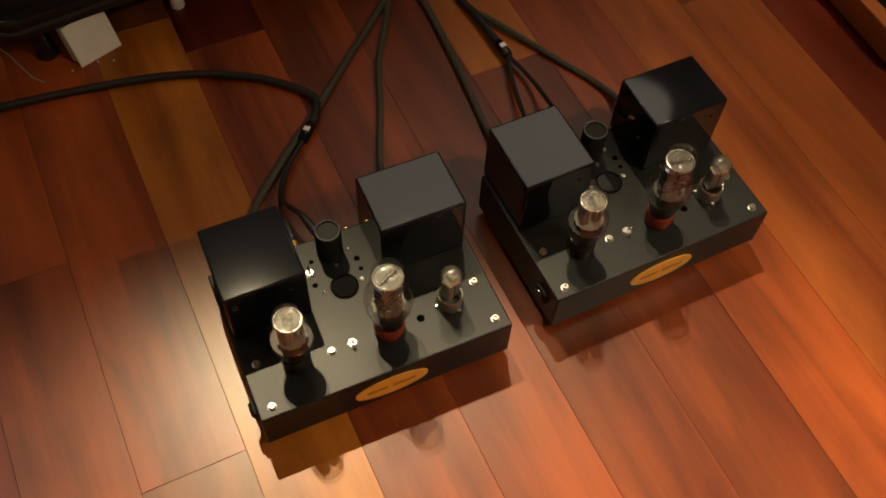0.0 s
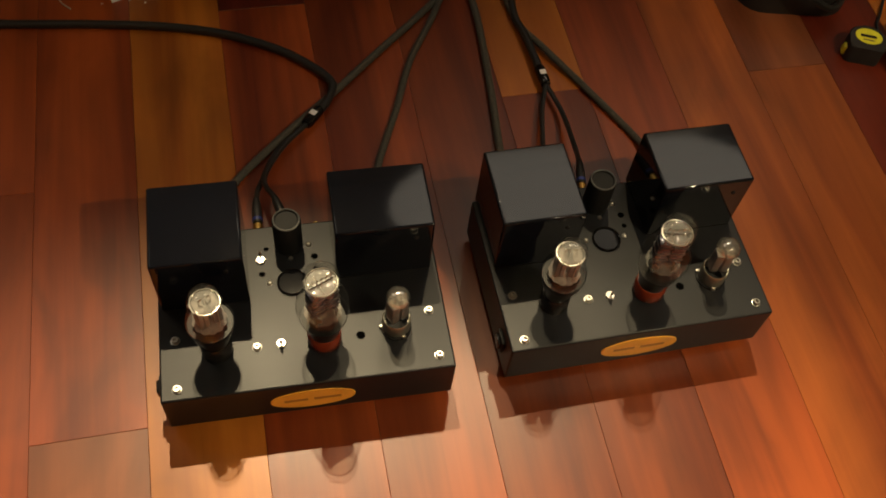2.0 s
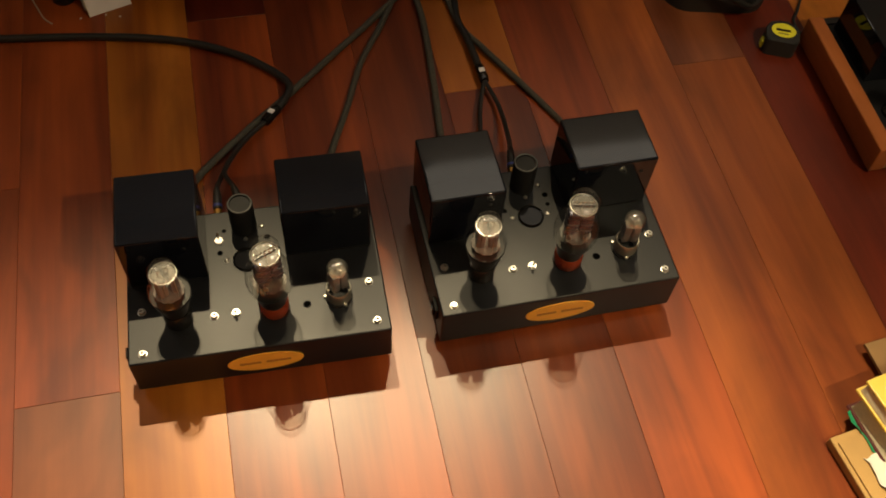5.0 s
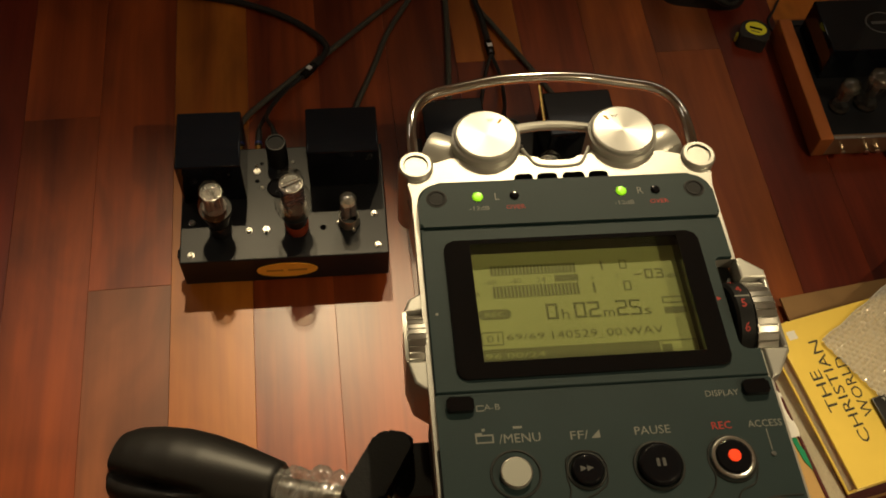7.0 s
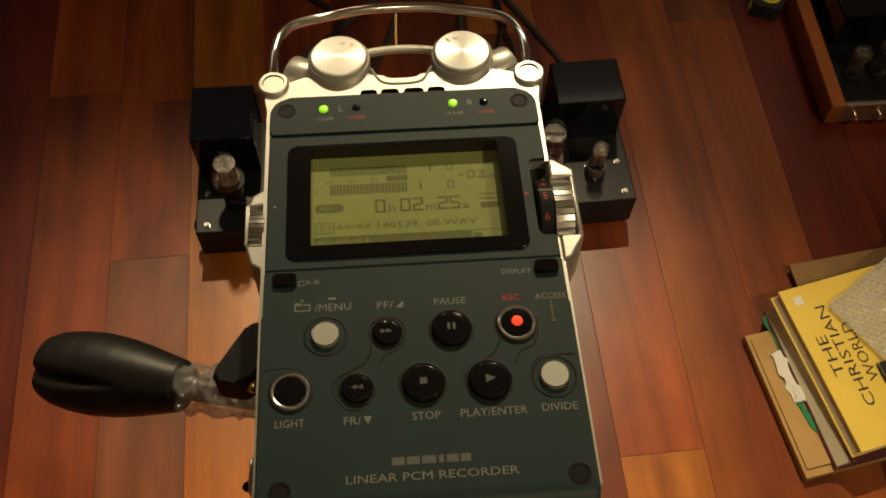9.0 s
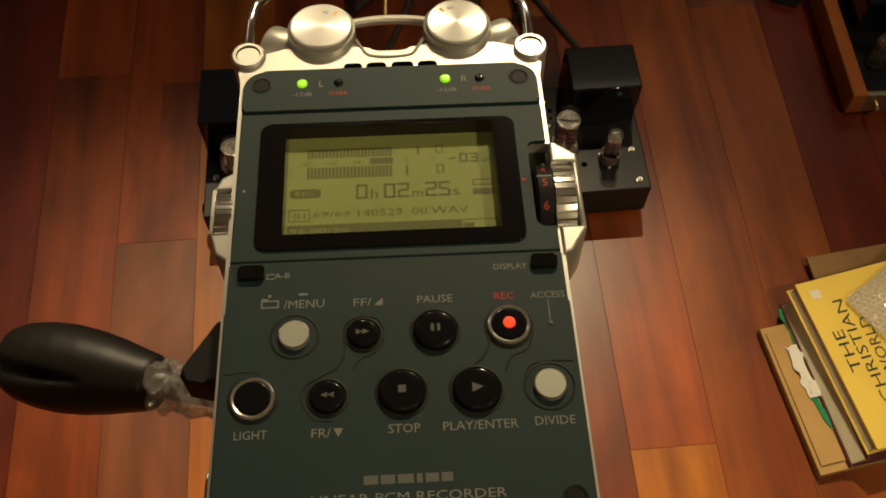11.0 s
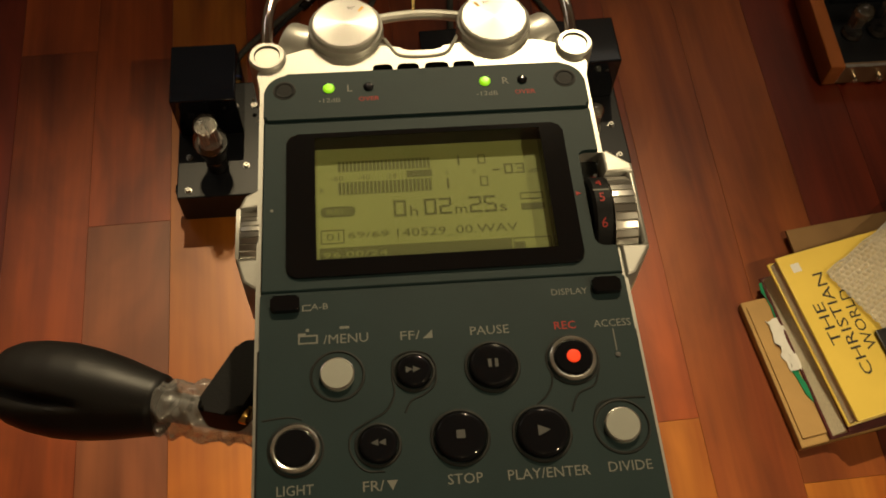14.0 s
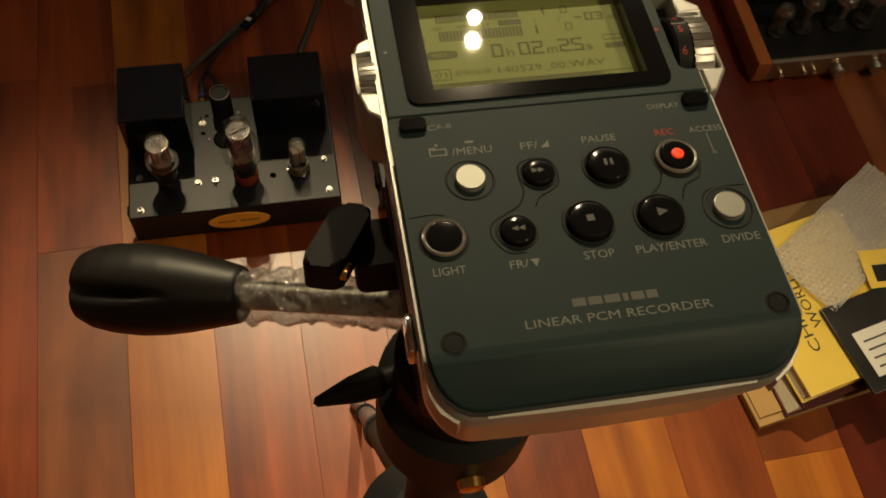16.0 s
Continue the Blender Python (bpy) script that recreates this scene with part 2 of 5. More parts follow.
def put(name, bm, material, parent=None, label="", smooth=True, sharp=35):
    me = bpy.data.meshes.new(name)
    bmesh.ops.recalc_face_normals(bm, faces=bm.faces)
    if smooth:
        for f in bm.faces:
            f.smooth = True
        for f in bm.faces:
            if f.calc_area() > 5 * max([g.calc_area() for e in f.edges for g in e.link_faces if g is not f], default=0):
                f.smooth = False
        for e in bm.edges:
            if len(e.link_faces) == 2 and e.calc_face_angle(0) > radians(sharp):
                e.smooth = False
    bm.to_mesh(me)
    bm.free()
    for m in material if isinstance(material, (list, tuple)) else (material,):
        me.materials.append(m)
    ob = new(name, me)
    if parent is not None:
        ob.parent = parent
    if label:
        tagged(ob, label)
    return ob


def part(name, bm, material, parent, label="", **kw):
    return put(name, bm, material, parent, label, **kw)


def thing(name, m, label, category, group="", kind=""):
    ob = new(name)
    ob.empty_display_size = 0.02
    ob.matrix_world = m
    return tagged(ob, label, category, group, kind)


def box(x0, x1, y0, y1, z0, z1, bevel=0.0, seg=2, bm=None, m=None):
    own = bmesh.new()
    bmesh.ops.create_cube(own, size=1)
    for v in own.verts:
        v.co = Vector(((x0 + x1) / 2 + v.co.x * (x1 - x0), (y0 + y1) / 2 + v.co.y * (y1 - y0), (z0 + z1) / 2 + v.co.z * (z1 - z0)))
    if bevel:
        bmesh.ops.bevel(own, geom=own.edges[:], offset=bevel, segments=seg, affect="EDGES", profile=0.5)
    return merge(bm, own, m)


def merge(bm, own, m=None):
    if m is not None:
        bmesh.ops.transform(own, matrix=m, verts=own.verts)
    if bm is None:
        return own
    me = bpy.data.meshes.new("tmp")
    own.to_mesh(me)
    own.free()
    bm.from_mesh(me)
    bpy.data.meshes.remove(me)
    return bm


def lathe(profile, seg=32, bm=None, m=None):
    """A turned shape round z from (radius, z) pairs; radius 0 closes it."""
    own = bmesh.new()
    rings = []
    for r, z in profile:
        if r < 1e-6:
            rings.append([own.verts.new((0, 0, z))])
        else:
            rings.append([own.verts.new((r * math.cos(2 * math.pi * k / seg), r * math.sin(2 * math.pi * k / seg), z)) for k in range(seg)])
    for a, b in zip(rings, rings[1:]):
        for k in range(seg):
            j = (k + 1) % seg
            if len(a) == 1 and len(b) == 1:
                continue
            if len(a) == 1:
                own.faces.new((a[0], b[k], b[j]))
            elif len(b) == 1:
                own.faces.new((a[k], a[j], b[0]))
            else:
                own.faces.new((a[k], a[j], b[j], b[k]))
    return merge(bm, own, m)


def smooth_path(points, steps=6):
    pts = [Vector(p) for p in points]
    ext = [2 * pts[0] - pts[1], *pts, 2 * pts[-1] - pts[-2]]
    out = []
    for i in range(1, len(ext) - 2):
        p0, p1, p2, p3 = ext[i - 1 : i + 3]
        for s in range(steps):
            t = s / steps
            out.append(0.5 * (2 * p1 + (p2 - p0) * t + (2 * p0 - 5 * p1 + 4 * p2 - p3) * t * t + (3 * p1 - p0 - 3 * p2 + p3) * t ** 3))
    return out + [pts[-1]]


def sweep(points, radius, seg=10, steps=6, bm=None, closed=False, m=None):
    own = bmesh.new()
    path = smooth_path(points, steps) if steps > 1 else [Vector(p) for p in points]
    rings, side = [], None
    for i, p in enumerate(path):
        a, b = (path[i - 1], path[(i + 1) % len(path)]) if closed else (path[max(i - 1, 0)], path[min(i + 1, len(path) - 1)])
        d = (b - a).normalized()
        if side is None:
            side = d.orthogonal().normalized()
        side = (side - d * side.dot(d)).normalized()
        up = d.cross(side)
        rad = radius[min(i * len(radius) // len(path), len(radius) - 1)] if isinstance(radius, (list, tuple)) else radius
        rings.append([own.verts.new(p + rad * (math.cos(2 * math.pi * k / seg) * side + math.sin(2 * math.pi * k / seg) * up)) for k in range(seg)])
    pairs = list(zip(rings, rings[1:])) + ([(rings[-1], rings[0])] if closed else [])
    for a, b in pairs:
        for k in range(seg):
            j = (k + 1) % seg
            own.faces.new((a[k], a[j], b[j], b[k]))
    if not closed:
        own.faces.new(rings[0][::-1])
        own.faces.new(rings[-1])
    return merge(bm, own, m)


def circle(r, seg=48, cx=0, cy=0, ry=None):
    return [(cx + r * math.cos(2 * math.pi * k / seg), cy + (ry or r) * math.sin(2 * math.pi * k / seg)) for k in range(seg)]


def rounded(x0, x1, y0, y1, r, seg=6):
    """Corner radii r: one number, or four for lower left, lower right, upper right, upper left."""
    rs = r if isinstance(r, (list, tuple)) else (r,) * 4
    out = []
    for (cx, cy, a0), q in zip(((x0, y0, 180), (x1, y0, 270), (x1, y1, 0), (x0, y1, 90)), rs):
        ox, oy = cx + (q if cx == x0 else -q), cy + (q if cy == y0 else -q)
        for k in range(seg + 1):
            a = radians(a0 + 90 * k / seg)
            out.append((ox + q * math.cos(a), oy + q * math.sin(a)))
    return out


def prism(outline, z0, z1, bevel=0.0, bm=None, m=None, seg=2):
    own = bmesh.new()
    lo = [own.verts.new((x, y, z0)) for x, y in outline]
    hi = [own.verts.new((x, y, z1)) for x, y in outline]
    n = len(lo)
    own.faces.new(lo[::-1])
    top = own.faces.new(hi)
    for k in range(n):
        own.faces.new((lo[k], lo[(k + 1) % n], hi[(k + 1) % n], hi[k]))
    if bevel:
        bmesh.ops.bevel(own, geom=list(top.edges), offset=bevel, segments=seg, affect="EDGES", profile=0.5)
    return merge(bm, own, m)


def torus(R, r, seg=40, ring=10, bm=None, m=None):
    return sweep([(R * math.cos(2 * math.pi * k / seg), R * math.sin(2 * math.pi * k / seg), 0) for k in range(seg)], r, ring, 1, bm, True, m)


def lettering(name, text, x, y, z, height, material, parent, width=None, turn=0.0, thick=0.00004, m=None, label=""):
    cu = bpy.data.curves.new(name, "FONT")
    cu.body, cu.size, cu.align_x, cu.align_y, cu.extrude, cu.resolution_u = text, 1.0, "CENTER", "CENTER", 0.0, 2
    tmp = new("tmp_text", cu)
    me = bpy.data.meshes.new_from_object(tmp.evaluated_get(bpy.context.evaluated_depsgraph_get()))
    bpy.data.objects.remove(tmp)
    bpy.data.curves.remove(cu)
    xs = [v.co.x for v in me.vertices]
    ys = [v.co.y for v in me.vertices]
    sy = height / (max(ys) - min(ys))
    sx = width / (max(xs) - min(xs)) if width else sy * 0.95
    cx, cy = (max(xs) + min(xs)) / 2, (max(ys) + min(ys)) / 2
    c, s = math.cos(turn), math.sin(turn)
    for v in me.vertices:
        a, b = (v.co.x - cx) * sx, (v.co.y - cy) * sy
        v.co = Vector((x + a * c - b * s, y + a * s + b * c, z + thick))
        if m is not None:
            v.co = m @ v.co
    me.name = name
    me.materials.append(material)
    ob = new(name, me)
    ob.parent = parent
    if label:
        tagged(ob, label)
    return ob


# ---- room ----
X0, X1, Y0, Y1 = -1.85, 2.85, -2.2, 2.35


def wall(name, x0, x1, y0, y1):
    return tagged(put(name, box(x0, x1, y0, y1, -0.02, CEILING), WALLPAINT, smooth=False), "cream painted plaster wall of the dim room", "wall", kind="structure")


wall("wall_north", X0 - 0.1, X1 + 0.1, Y1, Y1 + 0.1)
wall("wall_south", X0 - 0.1, X1 + 0.1, Y0 - 0.1, Y0)
wall("wall_west", X0 - 0.1, X0, Y0, Y1)
wall("wall_east", X1, X1 + 0.1, Y0, Y1)
tagged(put("ceiling", box(X0 - 0.1, X1 + 0.1, Y0 - 0.1, Y1 + 0.1, CEILING, CEILING + 0.1), CEILPAINT, smooth=False),
       "plain white painted ceiling with downlights", "ceiling", kind="structure")
floor = tagged(put("floor", box(X0, X1, Y0, Y1, -0.03, -0.0035), GAP, smooth=False),
               "red and orange lacquered hardwood plank floor", "floor", kind="structure")

# ---- amplifiers ----
W, D, H, HB = 0.3193, 0.209, 0.0807, 0.0125
BOLTS = ((0.0176, 0.0131), (0.3027, 0.0153), (0.3001, 0.0725), (0.1049, 0.0519), (0.0178, 0.0712))


def amplifier(m):
    a = thing("tube_amplifier", m, "black enamelled valve amplifier on the hardwood floor", "amplifier", "pair of valve amplifiers")
    part("chassis", box(0, W, 0, D, HB, H, 0.0022, 3), ENAMEL, a, "gloss black steel chassis")
    for x0, x1, y0 in ((0.0045, 0.1020, 0.110), (0.2005, 0.3110, 0.1275)):
        c = part("transformer_cover", box(x0, x1, y0, D + 0.004, H, 0.1745, 0.0028, 3), BOXBLACK, a, "satin black square steel cover")
        part("cover_screw", lathe([(0, 0.0015), (0.002, 0.0012), (0.0028, 0)], 14, m=pose(x1 - 0.02, y0, 0.152, 90)), PLASTIC, c)
        part("seam", box(x0 + 0.002, x1 - 0.002, y0 - 0.0006, y0 + 0.0004, H + 0.001, H + 0.0022), PLASTIC, c)
    badge = part("badge", prism(circle(0.047, 64, 0, 0, 0.0205), 0, 0.0016, 0.0006, m=pose(0.160, 0, 0.0455, 90)), BADGE, a, "orange gold oval badge")
    for k, (x, w) in enumerate(((-0.019, 0.026), (0.016, 0.030))):
        part("badge_lettering", box(x - w / 2, x + w / 2, -0.0026, 0.0026, 0.0016, 0.0019, m=pose(0.160, 0, 0.0455, 90)), BADGEINK, badge)
    for x, y in BOLTS:
        b = part("bolt", lathe([(0, 0.0012), (0.0020, 0.0012), (0.0022, 0.0044), (0.0034, 0.0044), (0.0041, 0.0034), (0.0041, 0.0006), (0.0053, 0.0004), (0.0053, 0)], 20, m=pose(x, y, H)), STEEL, a, "bright nickel bolt")
    # Flat black discs: the dark inside the open holes is put in as colour.
    for x, y, r in ((0.2194, 0.0517, 0.0046), (0.1175, 0.1440, 0.0032), (0.1790, 0.1608, 0.0036), (0.1245, 0.1774, 0.0026), (0.1786, 0.1450, 0.0026)):
        part("hole", lathe([(0, 0.0003), (r, 0.0003), (r + 0.0004, 0)], 20, m=pose(x, y, H)), HOLEBLACK, a)
    for x, y in ((0.1253, 0.1313), (0.1738, 0.1782), (0.1743, 0.1312)):
        part("screw", lathe([(0, 0.0018), (0.0018, 0.0016), (0.0032, 0.0006), (0.0032, 0)], 16, m=pose(x, y, H)), STEEL, a)
    for x, y, tilt in ((0.1172, 0.1625, -18), (0.1314, 0.0526, 20)):
        t = part("toggle_switch", lathe([(0, 0.003), (0.0052, 0.003), (0.0052, 0), (0.0064, 0)], 6, m=pose(x, y, H)), STEEL, a, "small nickel toggle switch")
        part("lever", lathe([(0.0011, 0), (0.0013, 0.004), (0.0019, 0.0095), (0.0012, 0.0115), (0, 0.0118)], 12, m=pose(x, y, H + 0.002, tilt)), CHROME, t)
    cap = part("capacitor", lathe([(0, 0.0005), (0.0165, 0.0005), (0.0165, 0.049), (0.0155, 0.051), (0.0135, 0.051), (0.0128, 0.0495), (0, 0.0495)], 36, m=pose(0.1510, 0.1815, H)), PLASTIC, a, "black sleeved electrolytic can")
    part("rim", torus(0.0147, 0.0011, 36, 8, m=pose(0.1510, 0.1815, H + 0.0512)), shader("cap_rim_grey", (0.07, 0.07, 0.07), 0.4), cap, "grey crimped rim")
    part("clamp_screw", lathe([(0, 0.0022), (0.0022, 0.0018), (0.0030, 0)], 14, m=pose(0.1515, 0.1610, H)), STEEL, cap, "bright clamp screw")
    part("clamp_ring", torus(0.0165, 0.0013, 40, 8, m=pose(0.1505, 0.1290, H + 0.0013)), GLOSSBLACK, a, "gloss black ring over an unused opening")
    for x, y in ((0.1505, 0.1290),):
        part("opening", lathe([(0, 0.0004), (0.0150, 0.0004), (0.0152, 0)], 36, m=pose(x, y, H)), shader("black_blanking_disc", (0.010, 0.010, 0.012), 0.05, spec=0.12), a, "black blanking disc")
    for x in (0.1165, 0.1510, 0.1860):
        j = part("input_jack", lathe([(0.0064, 0), (0.0064, 0.003), (0.0048, 0.003), (0.0048, 0.012), (0.0034, 0.012), (0, 0.0118)], 20, m=pose(x, D, 0.058, -90)), GOLD, a, "gold plated socket")
    for x in (0.226, 0.262, 0.288):
        p = part("binding_post", lathe([(0.0064, 0), (0.0064, 0.004), (0.0045, 0.004), (0.0045, 0.009), (0.006, 0.009), (0.006, 0.019), (0, 0.0195)], 18, m=pose(x, D, 0.056, -90)), GOLD, a)
    sw = part("rocker_switch", box(-0.004, 0.0, 0.020, 0.042, 0.040, 0.062, 0.0012), PLASTIC, a, "black rocker switch")
    part("rocker", box(-0.0075, -0.0035, 0.0235, 0.0385, 0.044, 0.058, 0.0015, m=pose(0, 0, 0)), GLOSSBLACK, sw)
    for x in (0.025, W - 0.025):
        for y in (0.025, D - 0.025):
            part("rubber_foot", lathe([(0, 0), (0.009, 0), (0.0105, 0.001), (0.0115, HB), (0, HB)], 20, m=pose(x, y, 0)), RUBBER, a)
    return a


AMP_L = Matrix.Identity(4)
AMP_R = pose(0.3843, 0.0069, 0, 0, 0, math.degrees(0.0306))
amp = amplifier(AMP_L)
copy_thing(amp, AMP_R)


def st_bulb(r0, r1, h, dome):
    """A shouldered glass envelope: narrow foot, wide waist, narrower dome."""
    return [(r0, 0), (r0 * 1.03, h * 0.08), (r1 * 0.93, h * 0.30), (r1, h * 0.42), (r1 * 0.985, h * 0.50), (r1 * 0.88, h * 0.60), (dome * 1.06, h * 0.68),
            (dome, h * 0.75), (dome, h * 0.88), (dome * 0.92, h * 0.945), (dome * 0.72, h * 0.982), (dome * 0.4, h * 0.997), (0, h)]


def petal_disc(r, z, thick, petals, depth, m):
    """A spacer disc with a scalloped rim that touches the glass."""
    rim = []
    for k in range(petals * 6):
        a = 2 * math.pi * k / (petals * 6)
        q = r - depth * (0.5 + 0.5 * math.cos(petals * a)) ** 2
        rim.append((q * math.cos(a), q * math.sin(a)))
    return prism(rim, z, z + thick, m=m)


def rectifier(m):
    t = thing("rectifier_tube", m, "clear shouldered rectifier valve with black base", "vacuum tube", "rectifier valves")
    part("base", lathe([(0, 0), (0.0165, 0), (0.0172, 0.002), (0.0172, 0.022), (0.0160, 0.026), (0, 0.026)], 32), BLACKBASE, t, "black bakelite base")
    up = pose(0, 0, 0.024)
    part("bulb", lathe(st_bulb(0.0155, 0.0255, 0.100, 0.0178), 40, m=up), GLASS, t, "clear shouldered glass bulb")
    part("upper_spacer", petal_disc(0.0168, 0.0835, 0.0007, 10, 0.0016, up), MICA, t, "pale scalloped mica spacer")
    part("spacer_rim", torus(0.0152, 0.0005, 32, 6, m=up @ pose(0, 0, 0.0848)), STEEL, t, "bright wire ring")
    for s in (-1, 1):
        p = part("plate", box(s * 0.0076 - 0.0056, s * 0.0076 + 0.0056, -0.0088, 0.0088, 0.048, 0.083, 0.0026, m=up), PALEPLATE, t, "pale grey flat anode")
        part("plate_slot", box(s * 0.0076 - 0.0008, s * 0.0076 + 0.0008, -0.0092, 0.0092, 0.052, 0.079, m=up), DARKPLATE, p)
        part("filament_support", sweep([(s * 0.0062, 0, 0.083), (s * 0.0062, 0.001, 0.0895), (s * 0.0020, 0.001, 0.0910)], 0.0007, 6, 2, m=up), CHROME, t)
    part("lower_spacer", petal_disc(0.0182, 0.0465, 0.0009, 12, 0.0014, up), PALEMICA, t, "pale round mica spacer")
    part("dark_deposit", lathe([(0, 0.002), (0.0150, 0.002), (0.0156, 0.008), (0.0222, 0.030), (0.0240, 0.038), (0.0238, 0.0405), (0, 0.041)], 36, m=up), DEPOSIT, t, "dark mirror deposit low in the bulb")
    for k in range(4):
        a = math.pi / 2 * k + 0.5
        part("support_rod", sweep([(0.0140 * math.cos(a), 0.0140 * math.sin(a), 0.040), (0.0140 * math.cos(a), 0.0140 * math.sin(a), 0.0865)], 0.0006, 6, 1, m=up), STEEL, t)
    return t


def power_tube(m):
    t = thing("power_tube", m, "large clear output valve with red-brown base", "vacuum tube", "output valves")
    part("base", lathe([(0, 0), (0.0180, 0), (0.0190, 0.002), (0.0190, 0.018), (0.0178, 0.022), (0, 0.022)], 32), BAKELITE, t, "red-brown bakelite base")
    up = pose(0, 0, 0.020)
    part("bulb", lathe(st_bulb(0.0172, 0.0285, 0.125, 0.0192), 40, m=up), GLASS, t, "clear shouldered glass bulb")
    top = part("upper_spacer", petal_disc(0.0180, 0.1030, 0.0009, 14, 0.0012, up), MICA, t, "pale round mica spacer")
    part("spacer_ring", torus(0.0166, 0.0007, 36, 8, m=up @ pose(0, 0, 0.1046)), STEEL, top, "bright spacer ring")
    part("spacer_bar", box(-0.0145, 0.0145, -0.0013, 0.0013, 0.1042, 0.1054, 0.0004, 1, m=up), DARKPLATE, top)
    for k in range(5):
        x = -0.0108 + 0.0054 * k
        part("filament_hook", sweep([(x, 0.0, 0.094), (x, 0.0, 0.1085), (x + 0.0012, 0.0006, 0.1100), (x + 0.0020, 0.0010, 0.1085)], 0.0008, 6, 3, m=up), CHROME, t)
    for s in (-1, 1):
        p = part("plate", box(s * 0.0086 - 0.0076, s * 0.0086 + 0.0076, -0.0080, 0.0080, 0.050, 0.092, 0.0028, m=up), BLUEPLATE, t, "grey anode half with bluish reflections put into its colour")
        for z in (0.060, 0.072, 0.084):
            part("plate_rib", box(s * 0.0086 - 0.0080, s * 0.0086 + 0.0080, -0.0086, 0.0086, z, z + 0.0022, 0.0008, 1, m=up), DARKPLATE, p)
    part("lower_spacer", petal_disc(0.0200, 0.0455, 0.0009, 12, 0.0016, up), MICA, t, "smoky mica spacer")
    for k in range(4):
        a = math.pi / 2 * k + 0.8
        part("lower_tab", box(-0.0026, 0.0026, -0.0010, 0.0010, 0, 0.007, 0.0006, 1, m=up @ pose(0.0150 * math.cos(a), 0.0150 * math.sin(a), 0.0465, 0, 0, math.degrees(a) + 90)), STEEL, t, "bright metal tab")
        part("support_rod", sweep([(0.0165 * math.cos(a), 0.0085 * math.sin(a), 0.030), (0.0165 * math.cos(a), 0.0085 * math.sin(a), 0.1030)], 0.0008, 6, 1, m=up), STEEL, t)
    part("stem", lathe([(0, 0), (0.0105, 0), (0.0095, 0.016), (0.0055, 0.024), (0.012, 0.034), (0, 0.034)], 20, m=up), SMOKED, t, "pressed glass stem")
    part("dark_deposit", lathe([(0, 0.001), (0.0168, 0.001), (0.0174, 0.010), (0.0228, 0.028), (0.0235, 0.031), (0, 0.0315)], 36, m=up), DEPOSIT, t, "dark mirror deposit low in the bulb")
    return t


def driver_tube(m):
    t = thing("driver_tube", m, "small driver valve with bright metal collar", "vacuum tube", "driver valves")
    s = part("socket", lathe([(0, 0), (0.0175, 0), (0.0175, 0.002), (0.0145, 0.003), (0, 0.003)], 28), PLASTIC, t, "black valve socket")
    for k in range(3):
        a = 2 * math.pi / 3 * k - math.pi / 2
        part("screw", lathe([(0, 0.0028), (0.002, 0.0024), (0.0026, 0.001), (0.0026, 0)], 12, m=pose(0.0168 * math.cos(a), 0.0168 * math.sin(a), 0.0015)), STEEL, s)
    part("collar", lathe([(0.0150, 0.003), (0.0158, 0.004), (0.0158, 0.021), (0.0150, 0.0225), (0.0140, 0.0222), (0.0140, 0.003)], 32), shader("satin_nickel", (0.46, 0.44, 0.38), 0.34, 0.9, vary=0.1, vary_scale=90), t, "bright metal collar")
    up = pose(0, 0, 0.014)
    part("bulb", lathe([(0.0138, 0), (0.0140, 0.01), (0.0140, 0.050), (0.0132, 0.056), (0.0105, 0.0608), (0.006, 0.063), (0.002, 0.0634), (0, 0.0660)], 32, m=up), GLASS, t, "clear straight glass bulb")
    part("getter", lathe([(0.0133, 0.052), (0.0126, 0.0558), (0.0100, 0.0602), (0.0055, 0.0624), (0, 0.0628)], 28, m=up), thin_glass("getter_veil_small", (0.85, 0.83, 0.8), 0.08, 2.4, fog=0.05), t, "misty silver dome")
    part("mica_disc", lathe([(0, 0.046), (0.0105, 0.046), (0.0105, 0.0467), (0, 0.0467)], 24, m=up), MICA, t)
    for s in (-1, 1):
        part("support_rod", sweep([(s * 0.004, 0, 0.044), (s * 0.004, 0, 0.054)], 0.0008, 8, 1, m=up), CHROME, t)
    for s in (-1, 1):
        part("plate", box(s * 0.0056 - 0.0050, s * 0.0056 + 0.0050, -0.0072, 0.0072, 0.010, 0.044, 0.0022, m=up), PLATE, t, "grey anode")
    return t


for make, x, y in ((rectifier, 0.0625, 0.0545), (power_tube, 0.1790, 0.0530), (driver_tube, 0.2600, 0.0570)):
    first = make(pose(x, y, H, 0, 0, 25))
    copy_thing(first, AMP_R @ pose(x, y, H, 0, 0, -10))

# ---- cables behind the amplifiers ----
def cable(name, points, r, material, label, category="cable"):
    return tagged(put(name, sweep(points, r, 10, 7), material), label, category)


def on_r(x, y, z):
    return tuple(AMP_R @ Vector((x, y, z)))


FZ = 0.006
cable("power_cable", [(0.060, 0.214, 0.045), (0.062, 0.245, 0.030), (0.085, 0.325, FZ), (0.157, 0.400, FZ), (0.232, 0.468, FZ + 0.001), (0.312, 0.546, FZ), (0.385, 0.615, FZ), (0.455, 0.69, FZ), (0.52, 0.80, FZ)], 0.0055, BRAID, "grey braided power cord lying on the floor")
cable("speaker_cable", [(0.262, 0.228, 0.056), (0.266, 0.262, 0.030), (0.280, 0.337, FZ), (0.318, 0.430, FZ), (0.352, 0.520, FZ), (0.402, 0.610, FZ), (0.44, 0.70, FZ), (0.45, 0.82, FZ)], 0.0050, BRAID, "grey braided loudspeaker cable lying on the floor")
